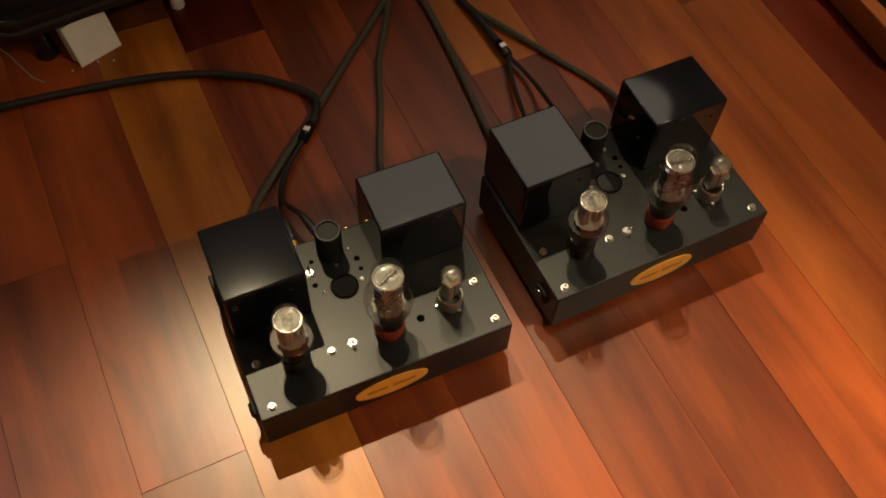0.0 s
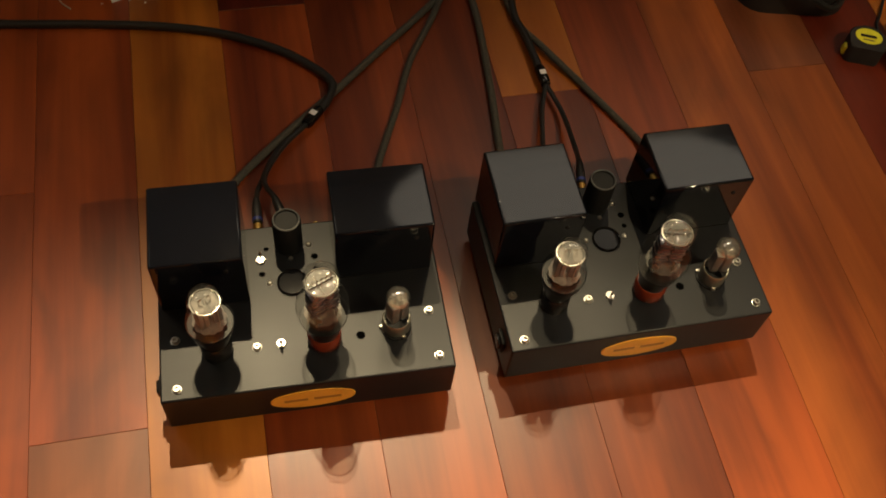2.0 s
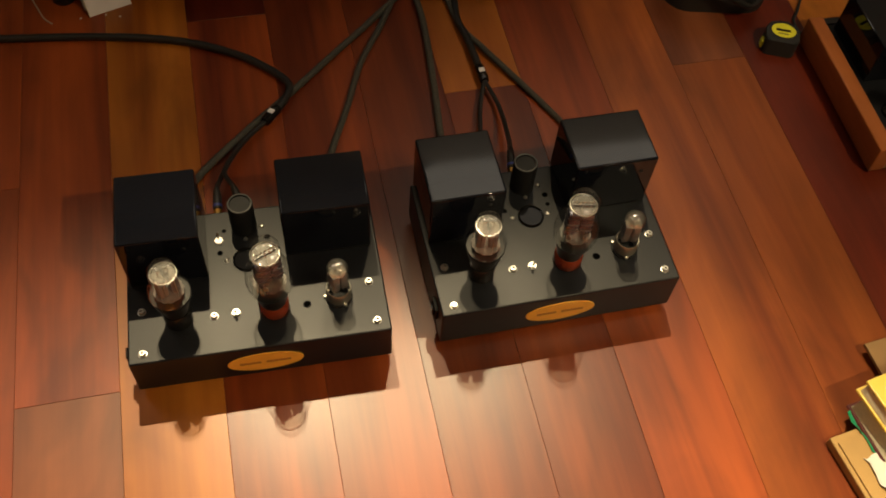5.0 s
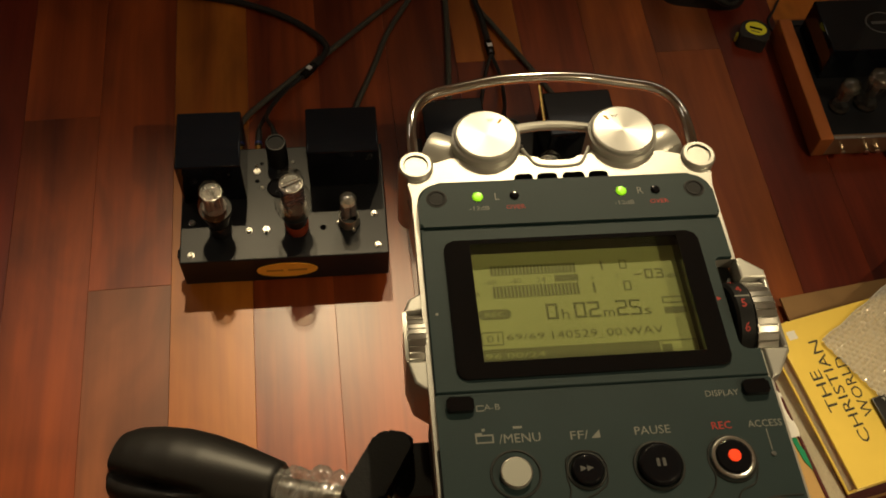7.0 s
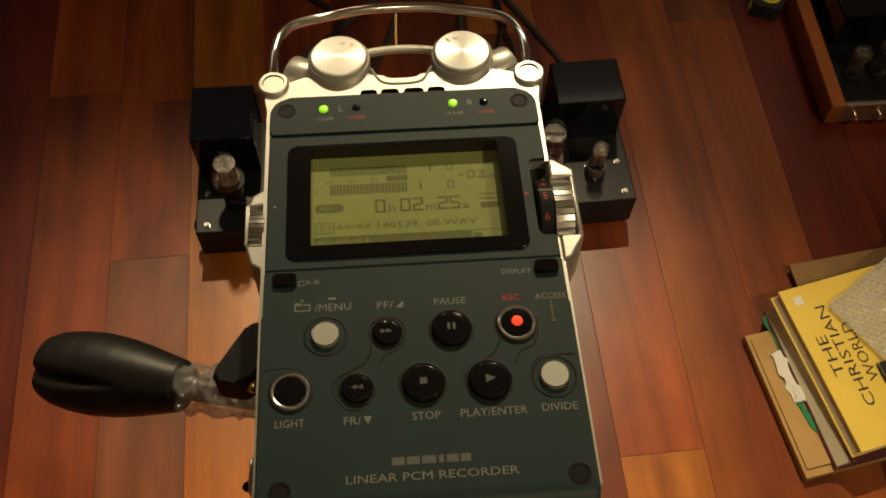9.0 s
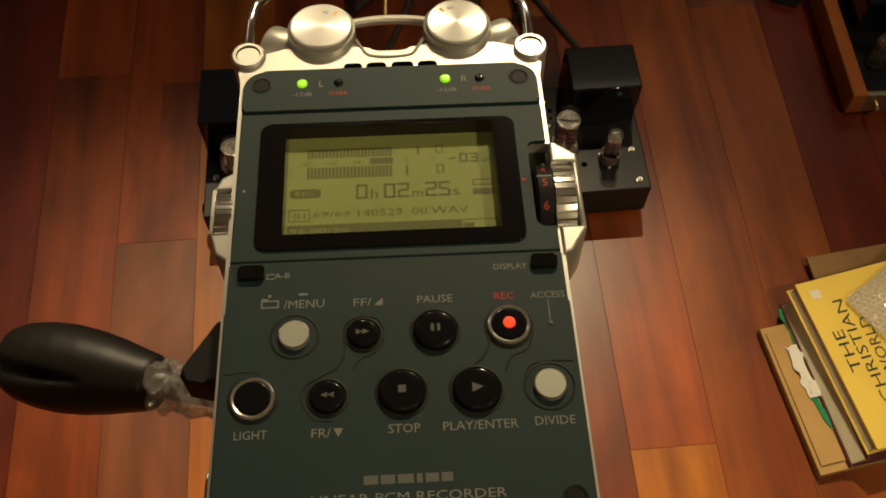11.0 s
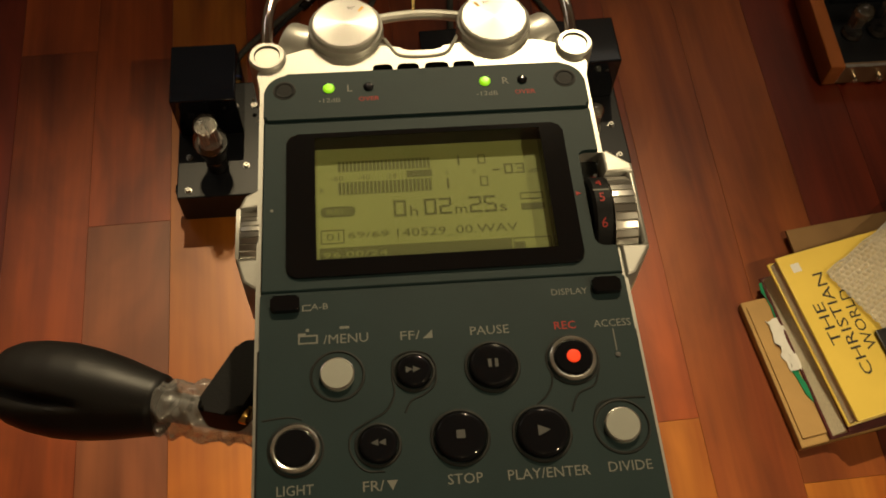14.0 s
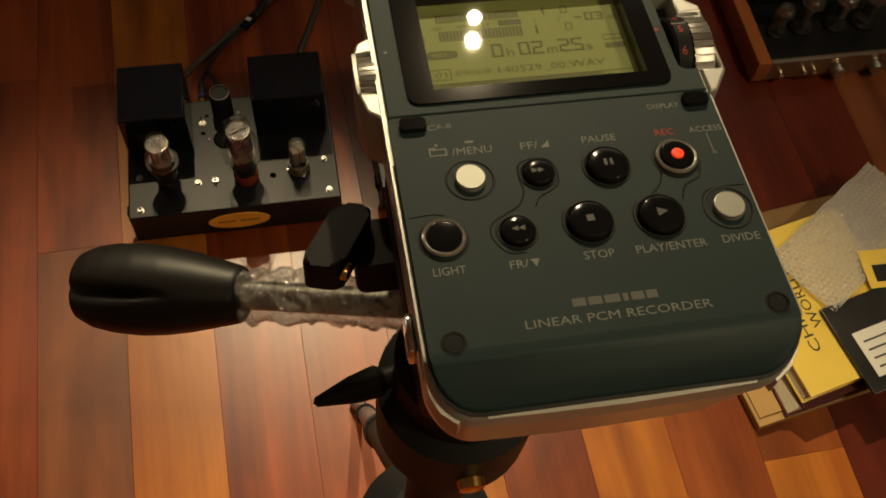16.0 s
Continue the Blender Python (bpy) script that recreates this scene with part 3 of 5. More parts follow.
cable("power_cable", [on_r(0.055, 0.212, 0.045), (0.443, 0.262, 0.026), (0.450, 0.342, FZ), (0.460, 0.462, FZ), (0.467, 0.600, FZ), (0.462, 0.70, FZ), (0.46, 0.82, FZ)], 0.0055, BRAID, "grey braided power cord lying on the floor")
cable("speaker_cable", [on_r(0.262, 0.228, 0.056), (0.648, 0.275, 0.028), (0.650, 0.338, FZ), (0.604, 0.432, FZ), (0.552, 0.525, FZ + 0.004), (0.525, 0.588, FZ), (0.515, 0.70, FZ), (0.52, 0.82, FZ)], 0.0050, BRAID, "grey braided loudspeaker cable lying on the floor")


def plug(m, parent):
    p = part("plug", lathe([(0, 0.0), (0.0042, 0.0), (0.0042, 0.006), (0.0058, 0.0065), (0.0060, 0.024), (0.0048, 0.040), (0.0034, 0.046), (0, 0.046)], 18, m=m), JACKET, parent, "black sleeved plug")
    part("plug_tip", lathe([(0.0050, -0.010), (0.0062, -0.009), (0.0062, 0.004), (0.0042, 0.0055), (0, 0.0055)], 18, m=m), GOLD, p, "gold plated plug tip")
    # Blue ring puts the plug's bluish sheen in as colour.
    part("plug_band", lathe([(0.0061, 0.010), (0.00635, 0.0105), (0.00635, 0.014), (0.0061, 0.0145)], 18, m=m), BLUETONE, p, "bluish sheen on the sleeve, put in as a coloured ring")


def interconnect(label, ends, split, trunk):
    c = thing("signal_cable", Matrix.Identity(4), label, "cable", "signal cables")
    part("trunk", sweep([split, *trunk], 0.0062, 10, 7), JACKET, c)
    s, t = Vector(split), Vector(trunk[0])
    d = (t - s).normalized()
    turn = d.to_track_quat("Z", "Y").to_matrix().to_4x4()
    at = Matrix.Translation(s) @ turn
    k = part("splitter", lathe([(0, -0.018), (0.0070, -0.018), (0.0080, -0.014), (0.0080, 0.012), (0.0066, 0.016), (0, 0.016)], 18, m=at), GLOSSBLACK, c, "gloss black splitter sleeve")
    part("mark", box(-0.0045, 0.0045, -0.0085, -0.0075, -0.004, 0.004, m=at), WHITE, k, "pale printed mark")
    part("mark", box(-0.0045, 0.0045, 0.0078, 0.0086, -0.004, 0.004, m=at), WHITE, k, "pale printed mark")
    for (jack, tail), way in ends:
        j, q = Vector(jack), Vector(tail)
        m = Matrix.Translation(j) @ (q - j).to_track_quat("Z", "Y").to_matrix().to_4x4()
        plug(m, c)
        part("lead", sweep([tuple(m @ Vector((0, 0, 0.045))), *way, tuple(s - d * 0.016)], 0.0036, 8, 6), JACKET, c)
    return c


interconnect("black signal cable with two black plugs", [(((0.1165, D + 0.014, 0.058), (0.1175, 0.30, 0.052)), [(0.122, 0.305, 0.030), (0.148, 0.372, 0.012)]),
              (((0.1510, D + 0.014, 0.058), (0.134, 0.29, 0.056)), [(0.129, 0.312, 0.036), (0.156, 0.375, 0.016)])],
             (0.203, 0.428, 0.012), [(0.226, 0.455, 0.012), (0.234, 0.490, 0.010), (0.200, 0.532, 0.008), (0.155, 0.566, 0.008), (0.085, 0.600, 0.008), (0.0, 0.622, 0.008), (-0.10, 0.636, 0.008), (-0.24, 0.650, 0.008), (-0.45, 0.68, 0.008)])
interconnect("black signal cable forking to two gold plugs", [((on_r(0.1020, D + 0.014, 0.058), (0.492, 0.30, 0.050)), [(0.502, 0.315, 0.024), (0.522, 0.400, 0.012)]),
              ((on_r(0.1510, D + 0.014, 0.058), (0.541, 0.30, 0.054)), [(0.546, 0.322, 0.032), (0.550, 0.395, 0.014)])],
             (0.538, 0.468, 0.012), [(0.534, 0.510, 0.012), (0.530, 0.556, 0.010), (0.524, 0.60, 0.008), (0.535, 0.70, 0.008), (0.55, 0.82, 0.008)])

# ---- things along the back of the floor ----
DARKCASE = shader("black_case_plastic", (0.013, 0.013, 0.014), 0.35, bump=0.12, scale=900, vary=0.2, vary_scale=12, rough_vary=0.08)
GREYTRIM = shader("dark_grey_trim", (0.05, 0.05, 0.052), 0.4, vary=0.1, vary_scale=20)

# Added board on legs, out of view, to cast shade on the back floor.
bench = thing("media_bench", pose(0, 0, 0), "unseen black board on legs, added to shade the back floor", "bench")
part("top_board", box(-0.6, 1.55, 0.86, 1.25, 0.40, 0.44, 0.003), DARKCASE, bench)
for x in (-0.58, 1.49):
    for y in (0.88, 1.18):
        part("leg", box(x, x + 0.04, y, y + 0.04, 0, 0.40, 0.002), DARKCASE, bench)

case = thing("equipment_stand", pose(-0.05, 0.716, 0, 0, 0, 7), "black plastic equipment stand with rounded base", "stand")
part("base", prism(rounded(-0.125, 0.20, 0.0, 0.34, (0.05, 0.03, 0.03, 0.03)), 0.062, 0.098, 0.006, seg=3), DARKCASE, case)
part("body", prism(rounded(-0.105, 0.18, 0.02, 0.32, 0.03), 0.098, 0.30, 0.005), DARKCASE, case)
part("trim", prism(rounded(-0.127, 0.202, -0.002, 0.342, (0.05, 0.03, 0.03, 0.03)), 0.074, 0.080), GREYTRIM, case, "dark grey trim line")
for x, y in ((-0.056, 0.014), (0.190, 0.03), (-0.09, 0.30), (0.17, 0.31)):
    part("foot", lathe([(0, 0), (0.017, 0), (0.019, 0.003), (0.015, 0.020), (0.013, 0.045), (0.016, 0.062), (0, 0.062)], 24, m=pose(x, y + 0.01, 0)), GLOSSBLACK, case, "dark turned foot")

wb = thing("white_box", pose(-0.067, 0.683, 0.001, 0, 0, 19.5), "small open white cardboard box leaning under the stand", "box")
lean = pose(0, 0, 0, -25)
part("front_panel", box(0, 0.070, 0.0, 0.0030, 0.0, 0.066, 0.0008, m=lean), WHITE, wb)
part("panel_edge", box(-0.0008, 0.0, 0.0, 0.0030, 0.0, 0.066, m=lean), PAGES_EDGE, wb, "cream cut edge of the card")
part("body", box(-0.003, 0.066, 0.0085, 0.0200, 0.0098, 0.064, 0.0008, m=lean), GREYCARD, wb, "grey white inner tray")
part("bottom_flap", box(0.001, 0.064, 0.0030, 0.0085, 0.0040, 0.0062, m=lean), GREYCARD, wb)
for x, y, turn in ((-0.0823, 0.6835, 10), (-0.0429, 0.6871, 50), (-0.0203, 0.6803, 80)):
    scrap = thing("paper_scrap", pose(x, y, 0, 0, 0, turn), "tiny white scrap of paper on the floor", "paper scrap", "paper scraps by the white box")
    part("scrap", prism([(-0.0018, -0.0010), (0.0012, -0.0016), (0.0020, 0.0006), (-0.0006, 0.0015)], 0.0, 0.0007), PAPER, scrap)
cap = thing("plastic_cap", pose(0.102, 0.758, 0), "small white domed plastic cap on the floor", "cap")
part("dome", lathe([(0.0105, 0), (0.0110, 0.002), (0.0105, 0.012), (0.0085, 0.018), (0.0045, 0.0215), (0, 0.0225)], 28), WHITE, cap)
cable("thin_wire", [(-0.194, 0.797, 0.002), (-0.167, 0.755, 0.002), (-0.156, 0.728, 0.002), (-0.147, 0.707, 0.002), (-0.139, 0.689, 0.002), (-0.126, 0.675, 0.002)], 0.0012, shader("pale_wire", (0.5, 0.47, 0.4), 0.4, 0.5), "thin pale wire curling on the floor", "wire")

strip = thing("power_strip", pose(0.545, 0.655, 0, 0, 0, -8), "black power strip with cords running to it", "power strip")
part("body", box(-0.065, 0.085, 0, 0.055, 0.0, 0.042, 0.006, 3), DARKCASE, strip)
for k in range(3):
    part("outlet", lathe([(0.014, 0), (0.014, 0.0012), (0.011, 0.0012), (0.010, -0.002), (0, -0.002)], 20, m=pose(-0.035 + 0.045 * k, 0.0275, 0.042)), GLOSSBLACK, strip)

bag = thing("carry_case", pose(0.99, 0.66, 0, 0, 0, -10), "black soft carry case on the floor", "case")
part("body", prism(rounded(-0.09, 0.09, -0.10, 0.12, 0.045), 0, 0.12, 0.035, seg=5), RUBBER, bag)
part("strap", sweep([(-0.07, -0.08, 0.10), (-0.02, -0.115, 0.07), (0.05, -0.112, 0.03), (0.085, -0.06, 0.06)], 0.006, 8), JACKET, bag)
part("buckle", box(0.128, 0.150, -0.055, -0.030, 0.002, 0.014, 0.003), CHROME, bag, "bright metal buckle")
cable("thin_cable", [(1.15, 0.60, 0.004), (1.115, 0.545, 0.004), (1.098, 0.520, 0.004), (1.100, 0.492, 0.004), (1.112, 0.470, 0.02)], 0.0022, JACKET, "thin black cable looping on the floor")

YELLOW = shader("yellow_label", (0.78, 0.76, 0.03), 0.45, vary=0.05, vary_scale=40)
tape = thing("tape_measure", pose(1.050, 0.474, 0, 0, 0, -22) @ Matrix.Scale(0.88, 4), "yellow and black steel tape measure on the floor", "tape measure")
part("case", prism(rounded(-0.031, 0.031, -0.030, 0.028, (0.010, 0.012, 0.022, 0.024)), 0, 0.036, 0.004, seg=3), RUBBER, tape, "black rubber armoured case")
lab = part("label", prism(circle(0.0235, 40, 0.001, 0.002, 0.0185), 0.036, 0.0366), YELLOW, tape, "yellow oval label")
part("printed_mark", box(-0.013, 0.014, -0.001, 0.005, 0.0366, 0.0369), GLOSSBLACK, lab)
part("printed_mark", box(-0.009, 0.010, -0.0085, -0.0065, 0.0366, 0.0369), GREYTRIM, lab)
part("blade_end", box(-0.036, -0.029, -0.020, -0.006, 0.004, 0.022, 0.002), YELLOW, tape, "yellow blade end and hook")

# ---- wooden framed preamplifier ----
BRONZE = shader("bronze_panel", (0.34, 0.24, 0.15), 0.32, 0.8, bump=0.03, scale=600, vary=0.12, vary_scale=30)
PX0, PX1, PY0, PY1 = 1.086, 1.503, 0.194, 0.476
pre = thing("preamplifier", pose(0, 0, 0), "wood framed valve preamplifier with black top", "amplifier")
for x in (PX0, PX1 - 0.026):
    part("side_panel", box(x, x + 0.026, PY0, PY1, 0.006, 0.056, 0.003), CHERRY, pre, "reddish cherry wood side")
part("back_panel", box(PX0 + 0.026, PX1 - 0.026, PY1 - 0.012, PY1, 0.008, 0.050), DARKCASE, pre)
part("front_panel", box(PX0 + 0.026, PX1 - 0.026, PY0 + 0.002, PY0 + 0.012, 0.006, 0.052, 0.001), BRONZE, pre, "bronze coloured metal fascia")
part("edge_strip", box(PX0 + 0.026, PX1 - 0.026, PY0, PY0 + 0.006, 0.0525, 0.0555, 0.0008), STEEL, pre, "bright edge strip")
part("top_plate", box(PX0 + 0.026, PX1 - 0.026, PY0 + 0.012, PY1 - 0.012, 0.040, 0.047, 0.001), ENAMEL, pre, "recessed gloss black top plate")
for x in (1.135, 1.180, 1.200):
    part("knob", lathe([(0.0, 0.014), (0.004, 0.014), (0.0055, 0.012), (0.0058, 0.0), (0, 0)], 18, m=pose(x, PY0 + 0.002, 0.028, 90)), CHROME, pre)
for x in (1.245, 1.320):
    part("knob", lathe([(0.0, 0.020), (0.011, 0.020), (0.0135, 0.017), (0.014, 0.0), (0, 0)], 28, m=pose(x, PY0 + 0.002, 0.029, 90)), STEEL, pre, "large turned metal knob")
for x in (PX0 + 0.02, PX1 - 0.02):
    for y in (PY0 + 0.02, PY1 - 0.02):
        part("foot", lathe([(0, 0), (0.009, 0), (0.010, 0.006), (0, 0.006)], 16, m=pose(x, y, 0)), RUBBER, pre)
cover = part("transformer_cover", box(1.125, 1.348, 0.336, 0.456, 0.047, 0.122, 0.002), BOXBLACK, pre, "satin black box cover")
part("emblem", torus(0.030, 0.0018, 40, 6, m=pose(1.235, 0.398, 0.1225) @ Matrix.Diagonal((1, 0.8, 0.4, 1))), GREYTRIM, cover, "grey oval emblem ring")
part("emblem_bar", box(1.215, 1.255, 0.395, 0.401, 0.122, 0.1232), GREYTRIM, cover)


def signal_tube(m):
    t = thing("signal_tube", m, "small clear miniature valve on black plate", "vacuum tube", "preamplifier valves")
    part("socket", lathe([(0, 0), (0.0155, 0), (0.0155, 0.004), (0.012, 0.008), (0, 0.008)], 24), BLACKBASE, t)
    part("bulb", lathe([(0.0125, 0.008), (0.0150, 0.016), (0.0150, 0.046), (0.0130, 0.054), (0.007, 0.0585), (0.002, 0.059), (0, 0.063)], 28), GLASS, t)
    part("getter", lathe([(0.0138, 0.046), (0.0124, 0.0528), (0.0068, 0.0572), (0, 0.0578)], 24), thin_glass("getter_veil_pre", (0.60, 0.58, 0.54), 0.06, 1.9, fog=0.015), t, "misty silver dome")
    part("plate", box(-0.007, 0.007, -0.005, 0.005, 0.016, 0.042, 0.002), DARKPLATE, t, "grey anode")
    part("mica_disc", lathe([(0, 0.0435), (0.0135, 0.0435), (0.0135, 0.0442), (0, 0.0442)], 24), MICA, t)
    return t


BIG = Matrix.Scale(1.2, 4)
first = signal_tube(pose(1.145, 0.270, 0.047) @ BIG)
for x in (1.196, 1.262, 1.318):
    copy_thing(first, pose(x, 0.276, 0.047, 0, 0, x * 500) @ BIG)

# ---- books and packaging ----
KRAFT = shader("kraft_card", (0.44, 0.27, 0.095), 0.75, bump=0.15, scale=400, vary=0.12, vary_scale=14)
KRAFTDARK = shader("brown_card", (0.26, 0.15, 0.06), 0.8, bump=0.15, scale=400, vary=0.12, vary_scale=14)
YCOVER = shader("yellow_book_cover", (0.82, 0.60, 0.11), 0.3, coat=0.3, coat_rough=0.2, vary=0.06, vary_scale=10)
PAGES = shader("cream_page_edges", (0.76, 0.70, 0.53), 0.8, bump=0.6, scale=1800, stretch=(1, 1, 8), vary=0.12, vary_scale=200)
MAROON = shader("maroon_cloth", (0.085, 0.012, 0.012), 0.7, bump=0.2, scale=1500, vary=0.15, vary_scale=60)
INK = shader("black_ink", (0.02, 0.018, 0.015), 0.5)
GREENBAG = shader("green_plastic_bag", (0.01, 0.22, 0.10), 0.3, bump=0.6, scale=60, vary=0.2, vary_scale=30)

cb = thing("cardboard_box", pose(0.852, -0.236, 0, 0, 0, 9.5), "flattened brown cardboard box under the books", "box")
part("panel", box(0, 0.42, -0.203, 0.03, 0.0, 0.016, 0.002), KRAFT, cb, "tan corrugated card panel")
part("flap", box(0.115, 0.42, 0.03, 0.135, 0.004, 0.010, 0.001, m=pose(0, 0, 0, 3, 0, -2)), KRAFTDARK, cb, "brown folded flap")
part("lower_panel", box(0.006, 0.41, -0.19, 0.02, 0.016, 0.019), KRAFT, cb)

BOOK = pose(0.896, -0.159, 0, 0, 0, 12.3)
gb = thing("green_bag", BOOK @ pose(-0.012, -0.006, 0.019), "crumpled green and white plastic bag", "bag")
bm = bmesh.new()
rb = random.Random(3)
bmesh.ops.create_grid(bm, x_segments=14, y_segments=18, size=0.5)
for v in bm.verts:
    x, y = v.co.x * 0.15 + 0.069, v.co.y * 0.255 - 0.135
    x -= 0.016 * math.exp(-((y + 0.165) / 0.035) ** 2)
    v.co = Vector((x + rb.uniform(-0.004, 0.004), y + rb.uniform(-0.004, 0.004), 0.001 + 0.004 * noise.noise((x * 60, y * 60, 2.0)) + rb.uniform(0, 0.001)))
bmesh.ops.solidify(bm, geom=bm.faces[:], thickness=0.0012)
part("sheet", bm, GREENBAG, gb)
bm = bmesh.new()
bmesh.ops.create_grid(bm, x_segments=8, y_segments=12, size=0.5)
for v in bm.verts:
    x, y = v.co.x * 0.036 - 0.006, v.co.y * 0.085 - 0.112
    v.co = Vector((x + rb.uniform(-0.003, 0.003), y + rb.uniform(-0.003, 0.003), 0.003 + 0.004 * noise.noise((x * 70, y * 50, 7.0))))
bmesh.ops.solidify(bm, geom=bm.faces[:], thickness=0.001)
part("white_corner", bm, PAPER, gb, "white crumpled corner")


def book(m, w, l, h, cover, label, slip, group="stack of books"):
    """A hardback whose text block has slipped: its lower leaves stand out by slip."""
    b = thing("book", m, label, "book", group)
    for name, own, mt, note in (("page_block", box(0.002, w - 0.004, -l + 0.004, -0.004, 0.003, h - 0.003, 0.0006, 1), PAGES, "cream page block"), ("front_cover", box(0, w, -l, 0, h - 0.003, h, 0.0008, 2), cover, ""),
                                ("back_cover", box(0, w, -l, 0, 0, 0.003, 0.0008, 2), cover, ""), ("spine", box(w - 0.004, w, -l, 0, 0.003, h - 0.003), cover, "")):
        for v in own.verts:
            v.co.x -= slip * (1 - v.co.z / h)
        part(name, own, mt, b, note)
    return b


lower = book(BOOK @ pose(0.004, -0.009, 0.0195, 0, 0, -2.4), 0.205, 0.262, 0.0265, MAROON, "maroon clothbound book with cream pages", 0.019)
upper = book(BOOK @ pose(0, 0, 0.0475), 0.215, 0.264, 0.021, YCOVER, "large yellow covered art book", 0.008)
for word, a, b0, b1 in (("THE", 0.027, 0.085, 0.152), ("CHRISTIAN", 0.049, 0.040, 0.206), ("WORLD", 0.073, 0.075, 0.172)):
    lettering("title_lettering", word, a, -(b0 + b1) / 2, 0.021, 0.0165, INK, upper, b1 - b0, math.pi / 2, 0.0003)
part("price_sticker", box(0.016, 0.030, -0.030, -0.016, 0.0210, 0.0213), PAPER, upper, "small pale sticker")

wrap = thing("bubble_wrap", BOOK @ pose(0.058, -0.046, 0.072, 0, 0, 21), "sheet of clear bubble wrap over the book", "packaging")
BUBBLE = thin_glass("bubble_film", (0.82, 0.82, 0.82), 0.10, 1.9, fog=0.40)
bm = bmesh.new()
bmesh.ops.create_grid(bm, x_segments=150, y_segments=72, size=0.5)
for v in bm.verts:
    x, y = (v.co.x + 0.5) * 0.27, (v.co.y - 0.5) * 0.125
    row = math.floor(y / 0.0082)
    cx, cy = (x / 0.0095 + 0.5 * (row % 2)) % 1.0 - 0.5, y / 0.0082 - row - 0.5
    k = max(0.0, 1 - 5.2 * (cx * cx + cy * cy))
    v.co = Vector((x, y, 0.003 + 0.004 * noise.noise((x * 22, y * 22, 1.0)) + 0.0030 * math.sqrt(k) + 0.03 * max(0, x - 0.2)))
part("film", bm, BUBBLE, wrap)
part("folded_edge", sweep([(0.002 + 0.0207 * k, -0.0005 + 0.0012 * math.sin(k * 2.1), 0.006 + 0.0012 * math.sin(k * 1.7)) for k in range(14)], 0.0014, 8, 3), BUBBLE, wrap, "whitish folded edge")

folder = thing("folder", BOOK @ pose(0.085, -0.150, 0.0705, 0, 0, 0.5), "black folder with a white printed sheet", "folder")
part("cover", box(0, 0.20, -0.145, 0.0, 0, 0.006, 0.001), DARKCASE, folder, "black folder cover")
sheet = part("sheet", box(0.022, 0.19, -0.125, -0.052, 0.006, 0.0066), PAPER, folder, "white printed sheet")
for k in range(4):
    part("printed_line", box(0.032, 0.075 + 0.012 * (k % 2), -0.068 - 0.014 * k - 0.003, -0.068 - 0.014 * k, 0.0066, 0.0068), GREYTRIM, sheet)
leaflet = thing("leaflet", BOOK @ pose(0.195, -0.085, 0.0775, 0, 0, -14), "yellow leaflet with a dark picture panel", "leaflet")
part("sheet", box(0, 0.10, -0.065, 0, 0, 0.001), YCOVER, leaflet)
part("picture_panel", box(0.014, 0.085, -0.055, -0.026, 0.001, 0.0013), DARKCASE, leaflet)

# ---- recorder on its tripod ----
REC = Matrix(((0.99995, 0.00932, -0.00254, 0.31034), (-0.00908, 0.99664, 0.08142, -0.61702), (0.00329, -0.08140, 0.99668, 1.18935), (0, 0, 0, 1)))
PANEL = shader("charcoal_green_panel", (0.0155, 0.034, 0.037), 0.55, 0.0, spec=0.3, bump=0.04, scale=2500, vary=0.08, vary_scale=60)
SILVER = shader("champagne_silver", (0.50, 0.495, 0.46), 0.36, 0.6, bump=0.05, scale=2500, vary=0.06, vary_scale=80)
SPUN = shader("spun_aluminium", (0.42, 0.415, 0.40), 0.40, 0.85)
spun_bsdf = SPUN.node_tree.nodes["Principled BSDF"]
spun_bsdf.inputs["Anisotropic"].default_value = 0.9
spun_bsdf.inputs["Anisotropic Rotation"].default_value = 0.25
spun_tan = SPUN.node_tree.nodes.new("ShaderNodeTangent")
spun_tan.direction_type, spun_tan.axis = "RADIAL", "Z"
SPUN.node_tree.links.new(spun_tan.outputs[0], spun_bsdf.inputs["Tangent"])
GROOVE = shader("dark_groove", (0.010, 0.012, 0.011), 0.6)
PALE = shader("pale_grey_print", (0.21, 0.215, 0.19), 0.6)
REDINK = shader("red_print", (0.45, 0.03, 0.02), 0.6)
SILVERKEY = shader("silver_key", (0.40, 0.405, 0.36), 0.42, 0.5)
BLACKKEY = shader("black_key", (0.008, 0.008, 0.010), 0.09, spec=0.2)
RINGSILVER = shader("satin_key_ring", (0.72, 0.71, 0.67), 0.2, 0.9)
DIMPRINT = shader("dim_grey_print", (0.12, 0.125, 0.11), 0.6)
KEYMARK = shader("grey_key_mark", (0.085, 0.085, 0.083), 0.5)
LCD = shader("lcd_green", (0.365, 0.425, 0.15), 0.5, spec=0.2, vary=0.05, vary_scale=60)
LCDINK = shader("lcd_segments", (0.165, 0.19, 0.07), 0.5, spec=0.2)
LCDGLASS = thin_glass("display_glass", (0.97, 0.97, 0.96), 0.012, 1.5)
LEDGREEN = shader("green_led", (0.3, 0.8, 0.03), 0.3, emit=(0.42, 1.0, 0.012), emit_strength=1.1)
LEDRED = shader("red_led", (0.8, 0.05, 0.02), 0.3, emit=(1.0, 0.06, 0.01), emit_strength=1.3)

rec = thing("audio_recorder", REC, "grey and silver handheld audio recorder on tripod", "recorder")
K = 0.001


